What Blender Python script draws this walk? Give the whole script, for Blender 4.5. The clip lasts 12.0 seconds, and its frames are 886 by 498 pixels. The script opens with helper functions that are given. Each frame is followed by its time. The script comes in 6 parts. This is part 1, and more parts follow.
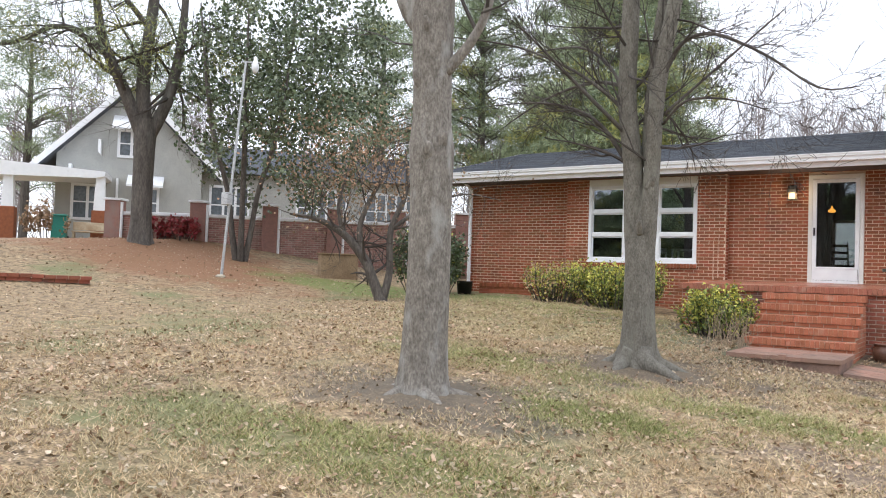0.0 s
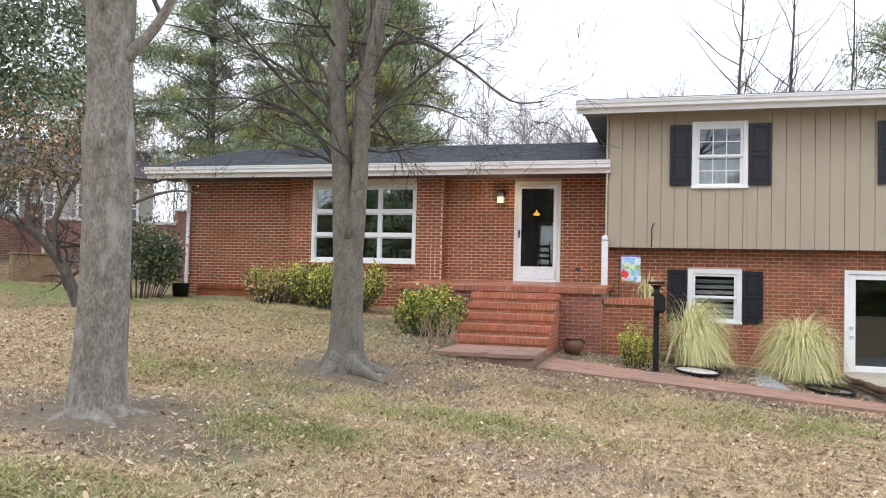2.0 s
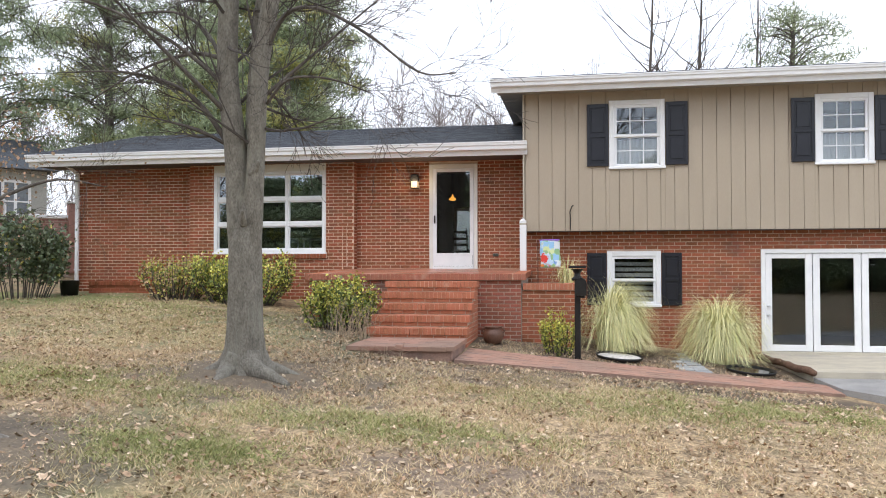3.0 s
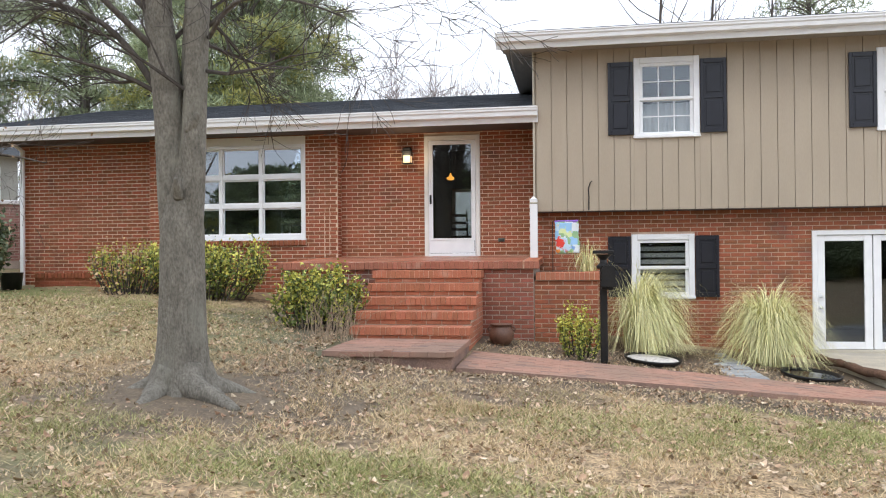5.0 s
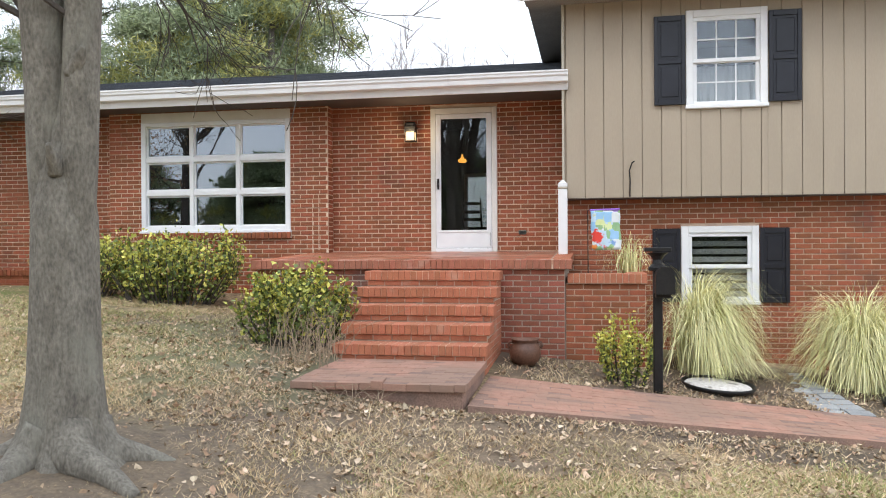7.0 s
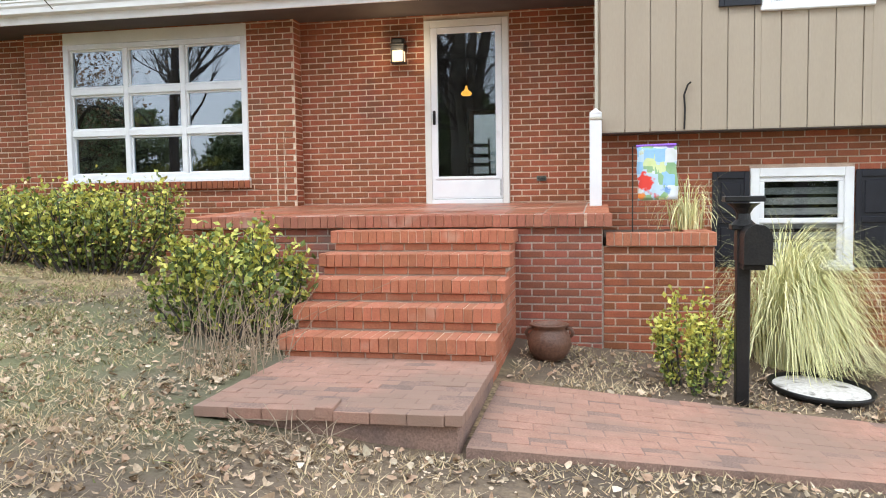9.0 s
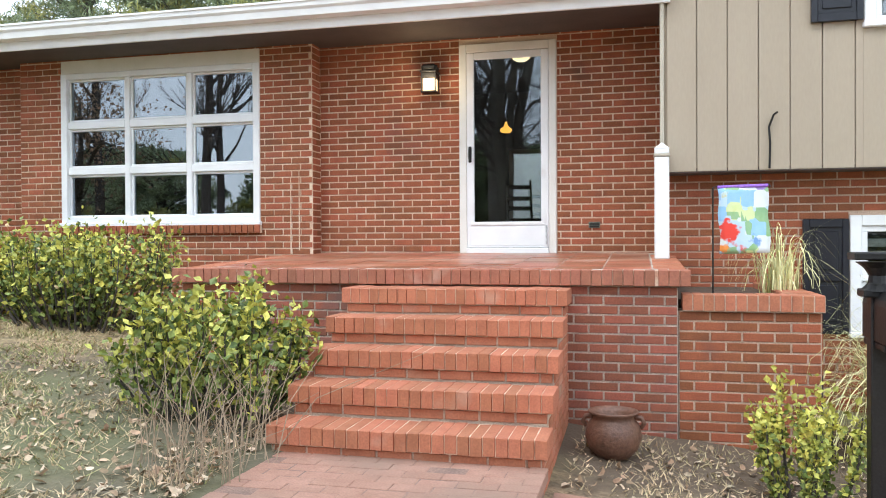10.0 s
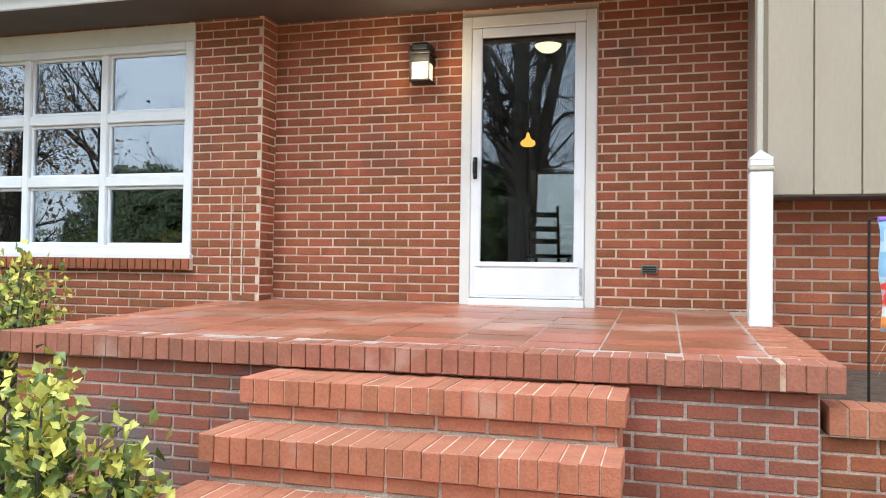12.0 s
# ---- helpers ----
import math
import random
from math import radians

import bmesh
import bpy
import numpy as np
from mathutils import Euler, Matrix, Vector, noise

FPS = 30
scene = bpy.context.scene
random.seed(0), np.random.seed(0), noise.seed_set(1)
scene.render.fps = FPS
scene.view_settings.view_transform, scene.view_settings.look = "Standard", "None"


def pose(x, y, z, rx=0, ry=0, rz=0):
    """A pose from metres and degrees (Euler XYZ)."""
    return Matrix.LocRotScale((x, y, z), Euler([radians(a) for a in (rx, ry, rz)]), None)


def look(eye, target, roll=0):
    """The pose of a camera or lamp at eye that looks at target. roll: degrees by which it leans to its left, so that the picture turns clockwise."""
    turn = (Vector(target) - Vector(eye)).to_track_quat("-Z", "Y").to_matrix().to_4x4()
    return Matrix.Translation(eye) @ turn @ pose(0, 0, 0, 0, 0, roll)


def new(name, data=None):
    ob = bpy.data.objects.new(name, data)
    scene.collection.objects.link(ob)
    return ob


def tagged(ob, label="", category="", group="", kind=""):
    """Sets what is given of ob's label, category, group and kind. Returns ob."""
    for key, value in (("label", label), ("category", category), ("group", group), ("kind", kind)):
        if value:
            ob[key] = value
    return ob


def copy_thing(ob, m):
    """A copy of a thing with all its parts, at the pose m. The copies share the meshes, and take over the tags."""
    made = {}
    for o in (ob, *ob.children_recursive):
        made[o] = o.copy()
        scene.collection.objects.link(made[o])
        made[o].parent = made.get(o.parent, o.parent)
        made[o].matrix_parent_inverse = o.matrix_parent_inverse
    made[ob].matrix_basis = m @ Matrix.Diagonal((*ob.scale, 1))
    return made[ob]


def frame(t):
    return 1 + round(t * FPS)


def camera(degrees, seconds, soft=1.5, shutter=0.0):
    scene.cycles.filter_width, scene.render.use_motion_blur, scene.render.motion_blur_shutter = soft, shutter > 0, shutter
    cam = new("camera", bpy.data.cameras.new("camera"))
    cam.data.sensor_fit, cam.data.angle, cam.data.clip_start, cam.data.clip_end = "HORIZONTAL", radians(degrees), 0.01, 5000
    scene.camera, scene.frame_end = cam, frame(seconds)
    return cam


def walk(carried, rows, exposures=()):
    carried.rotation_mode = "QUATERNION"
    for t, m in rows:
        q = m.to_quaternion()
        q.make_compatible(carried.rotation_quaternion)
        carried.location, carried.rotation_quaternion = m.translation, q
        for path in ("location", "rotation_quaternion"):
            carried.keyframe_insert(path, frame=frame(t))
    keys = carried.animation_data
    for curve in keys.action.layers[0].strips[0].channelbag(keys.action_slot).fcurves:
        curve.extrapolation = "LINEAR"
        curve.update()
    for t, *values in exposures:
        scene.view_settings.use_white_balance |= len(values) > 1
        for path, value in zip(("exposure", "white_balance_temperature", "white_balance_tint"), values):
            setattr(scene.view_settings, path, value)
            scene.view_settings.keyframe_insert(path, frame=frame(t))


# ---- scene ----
cam = camera(58.4, 12.0, soft=1.0)
PATH = [
    (0, (0.263, -0.397, 1.572), (-0.863, 1.255, 1.633), 1.9),
    (0.5, (0.297, -0.353, 1.614), (-0.627, 1.419, 1.694), 1.3),
    (1, (0.328, -0.387, 1.621), (-0.417, 1.467, 1.722), 1.1),
    (1.5, (0.454, -0.214, 1.607), (-0.192, 1.675, 1.723), 0.8),
    (2, (0.521, 0.022, 1.672), (-0.022, 1.945, 1.743), 1.4),
    (2.5, (0.493, 0.321, 1.683), (0.12, 2.286, 1.718), -0.3),
    (3, (0.442, 0.772, 1.674), (0.098, 2.742, 1.718), -0.1),
    (3.2, (0.413, 0.956, 1.639), (0.044, 2.921, 1.677), 0.6),
    (4.8, (0.117, 2.621, 1.626), (-0.239, 4.589, 1.611), -0.0),
    (5, (0.06, 2.833, 1.628), (-0.275, 4.805, 1.646), -0.5),
    (5.5, (-0.002, 3.379, 1.668), (-0.335, 5.351, 1.672), -1.9),
    (6, (-0.071, 3.924, 1.757), (-0.401, 5.897, 1.738), -0.6),
    (6.5, (-0.279, 4.442, 1.693), (-0.614, 6.413, 1.652), -0.6),
    (6.7, (-0.253, 4.661, 1.7), (-0.607, 6.63, 1.687), -0.6),
    (8.3, (-0.472, 6.55, 1.756), (-0.858, 8.512, 1.752), -0.0),
    (8.5, (-0.477, 6.787, 1.72), (-0.917, 8.737, 1.676), -0.4),
    (9, (-0.573, 7.39, 1.704), (-0.964, 9.347, 1.573), -0.8),
    (9.5, (-0.717, 7.98, 1.717), (-1.172, 9.927, 1.694), -1.0),
    (10, (-0.817, 8.611, 1.753), (-1.296, 10.553, 1.732), -0.3),
    (10.5, (-0.867, 9.244, 1.802), (-1.346, 11.186, 1.781), 0.9),
    (11, (-0.994, 9.785, 1.81), (-1.579, 11.695, 1.722), -0.3),
    (11.5, (-1.074, 10.352, 1.855), (-1.553, 12.292, 1.773), 0.3),
    (12, (-1.139, 10.853, 1.895), (-1.676, 12.779, 1.941), 0.8),
]
walk(cam, [(t, look(eye, target, roll)) for t, eye, target, roll in PATH],
     [(0, 0.58, 6250, 10), (3, 0.58, 6250, 10), (6, 0.62, 6250, 9), (9, 0.93, 6100, 6), (12, 1.08, 5850, 3)])


# ---- world and light ----
world = bpy.data.worlds.new("overcast_sky")
scene.world = world
world.use_nodes = True
wn, wl = world.node_tree.nodes, world.node_tree.links
wn.clear()
sky = wn.new("ShaderNodeTexSky")
sky.sky_type, sky.sun_disc = "NISHITA", False
sky.sun_elevation, sky.sun_rotation = radians(48), radians(200)
cloud = wn.new("ShaderNodeTexNoise")
cloud.inputs["Scale"].default_value, cloud.inputs["Detail"].default_value = 2.2, 5
cover = wn.new("ShaderNodeValToRGB")
cover.color_ramp.elements[0].position, cover.color_ramp.elements[0].color = 0.3, (7.6, 7.9, 8.7, 1)
cover.color_ramp.elements[1].position, cover.color_ramp.elements[1].color = 0.72, (9.8, 9.9, 10.2, 1)
veil = wn.new("ShaderNodeMix")
veil.data_type = "RGBA"
veil.inputs["Factor"].default_value = 0.86
back = wn.new("ShaderNodeBackground")
back.inputs["Strength"].default_value = 0.135
wout = wn.new("ShaderNodeOutputWorld")
wl.new(cloud.outputs["Fac"], cover.inputs["Fac"])
wl.new(sky.outputs[0], veil.inputs[6])
wl.new(cover.outputs[0], veil.inputs[7])
wl.new(veil.outputs[2], back.inputs["Color"])
wl.new(back.outputs[0], wout.inputs["Surface"])
sun = new("sun", bpy.data.lights.new("sun", "SUN"))
sun.data.energy, sun.data.angle, sun.data.color = 0.7, radians(18), (1.0, 0.95, 0.88)
sun.matrix_world = look((-6, -16, 24), (0, 0, 0))


# ---- materials ----
def surf(name, c1, c2, scale=4.0, rough=0.8, bump=0.3, fine=60.0, c3=None, stain=1.2, cut=0.58, vary=0.0, island=False, metal=0.0, stretch=(1, 1, 1), local=False, grain=0.35):
    """A weathered surface: two colours mixed at one scale, fine grain, stains of a third colour, relief, and a shift from piece to piece."""
    m = bpy.data.materials.new(name)
    m.use_nodes = True
    n, k = m.node_tree.nodes, m.node_tree.links
    b = n["Principled BSDF"]
    b.inputs["Roughness"].default_value, b.inputs["Metallic"].default_value = rough, metal
    if local:
        src = n.new("ShaderNodeTexCoord").outputs["Object"]
    else:
        src = n.new("ShaderNodeNewGeometry").outputs["Position"]
    mp = n.new("ShaderNodeMapping")
    mp.inputs["Scale"].default_value = stretch
    k.new(src, mp.inputs["Vector"])

    def noise_at(s, detail=4.0):
        t = n.new("ShaderNodeTexNoise")
        t.inputs["Scale"].default_value, t.inputs["Detail"].default_value = s, detail
        k.new(mp.outputs[0], t.inputs["Vector"])
        return t.outputs["Fac"]

    def mix(f, a, c, mode="MIX"):
        x = n.new("ShaderNodeMix")
        x.data_type, x.blend_type = "RGBA", mode
        for sock, v in ((x.inputs["Factor"], f), (x.inputs[6], a), (x.inputs[7], c)):
            if isinstance(v, tuple):
                sock.default_value = (*v, 1)
            elif isinstance(v, float):
                sock.default_value = v
            else:
                k.new(v, sock)
        return x.outputs[2]

    def ramp(f, lo, hi):
        r = n.new("ShaderNodeMapRange")
        r.inputs["From Min"].default_value, r.inputs["From Max"].default_value = lo, hi
        k.new(f, r.inputs["Value"])
        return r.outputs["Result"]

    col = mix(ramp(noise_at(scale), 0.32, 0.68), c1, c2)
    fine_f = noise_at(fine, 3.0)
    col = mix(grain, col, mix(ramp(fine_f, 0.3, 0.7), (0.25, 0.25, 0.25), (1.0, 1.0, 1.0)), "OVERLAY")
    if c3:
        col = mix(ramp(noise_at(stain, 6.0), cut, cut + 0.14), col, c3)
    if vary:
        rnd = n.new("ShaderNodeNewGeometry").outputs["Random Per Island"] if island else n.new("ShaderNodeObjectInfo").outputs["Random"]
        h = n.new("ShaderNodeHueSaturation")
        k.new(ramp_to(n, k, rnd, 1 - vary, 1 + vary), h.inputs["Value"])
        k.new(ramp_to(n, k, rnd, 0.5 + 0.03 * vary, 0.5 - 0.03 * vary), h.inputs["Hue"])
        k.new(col, h.inputs["Color"])
        col = h.outputs[0]
    k.new(col, b.inputs["Base Color"])
    if bump:
        bp = n.new("ShaderNodeBump")
        bp.inputs["Strength"].default_value, bp.inputs["Distance"].default_value = bump, 0.012
        k.new(fine_f, bp.inputs["Height"])
        k.new(bp.outputs[0], b.inputs["Normal"])
    return m


def ramp_to(n, k, f, lo, hi):
    r = n.new("ShaderNodeMapRange")
    r.inputs["To Min"].default_value, r.inputs["To Max"].default_value = lo, hi
    k.new(f, r.inputs["Value"])
    return r.outputs["Result"]


def pane_glass(name, ior, tint=(1, 1, 1)):
    m = bpy.data.materials.new(name)
    m.use_nodes = True
    n, k = m.node_tree.nodes, m.node_tree.links
    n.remove(n["Principled BSDF"])
    fr, tr, gl, mx = (n.new("ShaderNode" + s) for s in ("Fresnel", "BsdfTransparent", "BsdfGlossy", "MixShader"))
    fr.inputs["IOR"].default_value = ior
    tr.inputs["Color"].default_value = (*tint, 1)
    gl.inputs["Roughness"].default_value, gl.inputs["Color"].default_value = 0.012, (0.88, 0.94, 1.0, 1)
    k.new(fr.outputs[0], mx.inputs[0])
    k.new(tr.outputs[0], mx.inputs[1])
    k.new(gl.outputs[0], mx.inputs[2])
    k.new(mx.outputs[0], n["Material Output"].inputs[0])
    return m


def glow(name, colour, strength):
    m = bpy.data.materials.new(name)
    m.use_nodes = True
    b = m.node_tree.nodes["Principled BSDF"]
    b.inputs["Base Color"].default_value = b.inputs["Emission Color"].default_value = (*colour, 1)
    b.inputs["Base Color"].default_value = (0.12 * colour[0], 0.12 * colour[1], 0.12 * colour[2], 1)
    b.inputs["Emission Strength"].default_value = strength
    return m


BRICK = dict(scale=9.0, rough=0.85, bump=0.3, fine=90.0, grain=0.2)
M_BRICK = surf("red_brick", (0.31, 0.099, 0.043), (0.245, 0.076, 0.034), c3=(0.18, 0.07, 0.045), stain=1.6, cut=0.6, vary=0.22, **BRICK)
M_BRICKS = surf("red_brick_course", (0.31, 0.099, 0.043), (0.245, 0.076, 0.034), c3=(0.18, 0.07, 0.045), stain=1.6, cut=0.6, vary=0.22, island=True, **BRICK)
M_BRICK_OLD = surf("sooty_brick", (0.31, 0.098, 0.056), (0.24, 0.082, 0.052), c3=(0.16, 0.125, 0.115), stain=1.3, cut=0.56, vary=0.18, **BRICK)
M_BRICK_OLDS = surf("sooty_brick_course", (0.36, 0.19, 0.155), (0.29, 0.16, 0.135), c3=(0.33, 0.24, 0.21), stain=1.3, cut=0.55, vary=0.25, island=True, **BRICK)
M_CAP = surf("porch_cap_brick", (0.37, 0.145, 0.088), (0.30, 0.115, 0.072), c3=(0.46, 0.30, 0.23), stain=3.0, cut=0.6, vary=0.10, **BRICK)
M_LEDGE_MORTAR = surf("red_washed_mortar", (0.34, 0.13, 0.075), (0.28, 0.105, 0.062), 5, 0.9, 0.3, 90, c3=(0.46, 0.28, 0.2), stain=2.0, cut=0.6)
M_STEP = surf("step_brick", (0.45, 0.172, 0.092), (0.38, 0.138, 0.075), c3=(0.50, 0.29, 0.20), stain=3.2, cut=0.6, vary=0.13, **BRICK)
M_PORCH_TILE = surf("porch_tile", (0.40, 0.15, 0.08), (0.30, 0.105, 0.06), c3=(0.50, 0.29, 0.21), stain=1.8, cut=0.52, vary=0.24, scale=3.0, rough=0.34, bump=0.25, fine=70.0)
M_PAVER = surf("paver_brick", (0.41, 0.235, 0.172), (0.35, 0.19, 0.138), c3=(0.31, 0.20, 0.15), stain=1.1, cut=0.47, vary=0.045, **BRICK)
M_MORTAR = surf("mortar", (0.73, 0.57, 0.44), (0.58, 0.42, 0.31), 6, 0.95, 0.4, 120, c3=(0.44, 0.24, 0.165), stain=0.9, cut=0.57)
M_MORTAR_MID = surf("dull_mortar", (0.56, 0.42, 0.32), (0.40, 0.29, 0.225), 6, 0.95, 0.4, 120, c3=(0.3, 0.22, 0.18), stain=1.6)
M_MORTAR_OLD = surf("grey_mortar", (0.52, 0.43, 0.36), (0.36, 0.30, 0.26), 6, 0.95, 0.4, 120)
M_STEPBED = surf("step_mortar", (0.80, 0.64, 0.50), (0.50, 0.26, 0.17), 7, 0.95, 0.3, 100)
M_PATHBED = surf("path_bed", (0.30, 0.19, 0.145), (0.20, 0.135, 0.11), 5, 0.95, 0.3, 100)
M_PAINT = surf("white_paint", (0.86, 0.87, 0.88), (0.80, 0.81, 0.83), 5, 0.5, 0.08, 80, c3=(0.62, 0.61, 0.58), stain=2.5, cut=0.66, grain=0.06)
M_TAN = surf("tan_siding", (0.41, 0.345, 0.265), (0.385, 0.322, 0.246), 3, 0.7, 0.05, 60, c3=(0.345, 0.29, 0.225), stain=0.9, stretch=(1, 1, 0.25), grain=0.04)
# near-black brown: the shade under low eave and siding is put into the colour
M_SOFFIT_SHADED = surf("shade_toned_soffit", (0.10, 0.08, 0.072), (0.08, 0.066, 0.06), 4, 0.8, 0.1, 40, grain=0.1)
M_CREAM = surf("cream_paint", (0.80, 0.79, 0.75), (0.74, 0.73, 0.68), 5, 0.55, 0.08, 60, c3=(0.58, 0.55, 0.48), stain=2.0, cut=0.62, grain=0.08)
M_TANTRIM = surf("tan_trim", (0.50, 0.46, 0.38), (0.46, 0.42, 0.34), 5, 0.6, 0.1, 60, grain=0.1)
# darker copy of the tan for side wall and soffits, shade included in the colour
M_TAN_SHADED = surf("shaded_gable_siding", (0.30, 0.27, 0.23), (0.26, 0.235, 0.20), 4, 0.7, 0.1, 60)
M_SHUTTER = surf("black_shutter", (0.008, 0.009, 0.015), (0.013, 0.014, 0.022), 6, 0.35, 0.1, 50, grain=0.15)
M_BLACK = surf("black_metal", (0.012, 0.012, 0.013), (0.02, 0.019, 0.018), 8, 0.42, 0.15, 70, metal=0.3)
M_SHINGLE = surf("dark_shingle", (0.055, 0.062, 0.075), (0.085, 0.092, 0.105), 5, 0.95, 0.6, 70, vary=0.22, island=True)
M_CONCRETE = surf("concrete", (0.52, 0.47, 0.37), (0.42, 0.38, 0.31), 3, 0.9, 0.3, 80, c3=(0.34, 0.31, 0.27), stain=0.8)
M_DRIVE = surf("worn_drive", (0.33, 0.32, 0.31), (0.25, 0.245, 0.24), 2, 0.92, 0.4, 90, c3=(0.2, 0.19, 0.18), stain=0.6)
M_STONE = surf("grey_paver", (0.36, 0.37, 0.37), (0.28, 0.29, 0.3), 6, 0.9, 0.4, 80, vary=0.15)
M_SOIL = surf("dark_soil", (0.075, 0.05, 0.035), (0.13, 0.09, 0.065), 14, 0.95, 1.0, 70)
M_BARK = surf("grey_bark", (0.25, 0.228, 0.198), (0.155, 0.138, 0.118), 17, 0.95, 1.0, 55, c3=(0.37, 0.36, 0.335), stain=5.0, cut=0.55, stretch=(1, 1, 0.5), grain=0.5)
M_BARK_MID = surf("brown_grey_bark", (0.20, 0.186, 0.155), (0.135, 0.123, 0.102), 13, 0.95, 1.0, 60, c3=(0.26, 0.255, 0.21), stain=3.0, cut=0.56, stretch=(1, 1, 0.5), grain=0.45)
M_BARK_DARK = surf("dark_bark", (0.13, 0.115, 0.10), (0.075, 0.066, 0.058), 9, 0.95, 1.0, 40, c3=(0.19, 0.18, 0.16), stain=2.0, stretch=(1, 1, 0.25), grain=0.5)
M_TWIG = surf("bare_twig", (0.085, 0.073, 0.064), (0.06, 0.052, 0.046), 8, 0.95, 0.0, 40)
# paler, greyer copy of the bare twig, with distance haze mixed into its colour
M_TWIG_HAZED = surf("hazed_twig", (0.25, 0.215, 0.205), (0.19, 0.165, 0.16), 2, 0.95, 0.0, 40)
M_MAGNOLIA = surf("magnolia_leaf", (0.085, 0.125, 0.065), (0.17, 0.20, 0.12), 1.5, 0.22, 0.0, 40, vary=0.5, island=True)
M_PINE = surf("pine_needle", (0.19, 0.24, 0.13), (0.29, 0.34, 0.20), 0.35, 0.8, 0.0, 40, vary=0.4, island=True)
M_PINE_YELLOW = surf("sunlit_needle", (0.28, 0.30, 0.09), (0.37, 0.36, 0.13), 0.5, 0.8, 0.0, 40, vary=0.3, island=True)
M_RUST = surf("withered_leaf", (0.25, 0.165, 0.10), (0.37, 0.26, 0.165), 3, 0.9, 0.0, 40, vary=0.4, island=True)
M_LEAF = surf("shrub_leaf", (0.085, 0.13, 0.03), (0.18, 0.225, 0.05), 5, 0.45, 0.0, 40, vary=0.4, island=True)
M_LEAF_GOLD = surf("golden_leaf", (0.58, 0.53, 0.10), (0.38, 0.41, 0.09), 6, 0.5, 0.0, 40, vary=0.35, island=True)
M_LEAF_PALE = surf("pale_leaf", (0.62, 0.48, 0.28), (0.50, 0.34, 0.18), 6, 0.7, 0.0, 40, vary=0.3, island=True)
M_DEAD = surf("fallen_leaf", (0.41, 0.29, 0.185), (0.60, 0.49, 0.36), 3, 0.85, 0.0, 40, vary=0.35, island=True)
M_STALK = surf("dry_stalk", (0.40, 0.31, 0.215), (0.28, 0.215, 0.15), 5, 0.9, 0.0, 40)
M_STRAW = surf("straw_grass", (0.78, 0.73, 0.40), (0.60, 0.60, 0.26), 4, 0.7, 0.0, 40, vary=0.35, island=True)
M_BLADE = surf("dormant_blade", (0.50, 0.375, 0.225), (0.61, 0.48, 0.30), 0.8, 0.9, 0.0, 40, c3=(0.31, 0.30, 0.15), stain=0.45, cut=0.57, vary=0.3, island=True)
M_GREENBLADE = surf("green_blade", (0.25, 0.27, 0.10), (0.36, 0.36, 0.155), 0.8, 0.9, 0.0, 40, vary=0.35, island=True)
M_TERRACOTTA = surf("brown_pot", (0.12, 0.06, 0.04), (0.17, 0.085, 0.055), 8, 0.5, 0.3, 50)
M_GRAVEL = surf("white_gravel", (0.75, 0.72, 0.68), (0.55, 0.51, 0.46), 30, 0.9, 1.0, 60, c3=(0.2, 0.18, 0.15), stain=8.0)
M_WATER = surf("dark_water", (0.02, 0.022, 0.022), (0.04, 0.04, 0.035), 3, 0.05, 0.0, 20)
M_LOG = surf("rotting_log", (0.10, 0.055, 0.035), (0.16, 0.09, 0.06), 8, 0.95, 1.0, 40)
M_GREYWALL = surf("grey_stucco", (0.40, 0.40, 0.37), (0.35, 0.35, 0.33), 2, 0.85, 0.2, 40)
# very dark colour stands in for the dimness of the unlit rooms
M_ROOM = surf("dimmed_room_wall", (0.075, 0.066, 0.058), (0.055, 0.048, 0.042), 2, 0.9, 0.1, 40, grain=0.1)
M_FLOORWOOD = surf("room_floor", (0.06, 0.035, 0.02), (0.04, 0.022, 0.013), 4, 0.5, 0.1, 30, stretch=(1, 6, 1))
M_DARKWOOD = surf("dark_wood", (0.03, 0.02, 0.015), (0.05, 0.03, 0.02), 8, 0.4, 0.1, 40)
M_CURTAIN = surf("white_curtain", (0.72, 0.74, 0.76), (0.6, 0.63, 0.66), 20, 0.9, 0.2, 60, stretch=(4, 1, 0.2))
M_BLIND = surf("grey_blind", (0.55, 0.57, 0.55), (0.46, 0.48, 0.47), 8, 0.7, 0.1, 40)
M_GREEN_BIN = surf("green_plastic", (0.01, 0.16, 0.12), (0.01, 0.13, 0.10), 3, 0.5, 0.0, 30)
M_GALV = surf("galvanised_pole", (0.50, 0.51, 0.52), (0.42, 0.43, 0.44), 5, 0.5, 0.1, 40, metal=0.3)
M_RED_LEAF = surf("red_leaf", (0.26, 0.03, 0.03), (0.18, 0.03, 0.025), 4, 0.6, 0.0, 40, vary=0.4, island=True)
M_RUSTY = surf("mossy_iron", (0.16, 0.20, 0.17), (0.12, 0.13, 0.11), 20, 0.7, 0.3, 60)
M_GLASS = pane_glass("window_glass", 2.75, (0.75, 0.78, 0.8))
M_GLASS_DOOR = pane_glass("door_glass", 1.75, (0.85, 0.86, 0.86))
M_GLASS_FAR = surf("far_window_glass", (0.10, 0.115, 0.13), (0.16, 0.18, 0.2), 1.5, 0.06, 0.0, 10)
M_BULB = glow("lit_bulb", (1.0, 0.66, 0.34), 1.1)
M_AMBER = glow("amber_shade", (1.0, 0.42, 0.06), 1.1)
M_BOWL = glow("frosted_bowl", (1.0, 0.72, 0.38), 1.3)


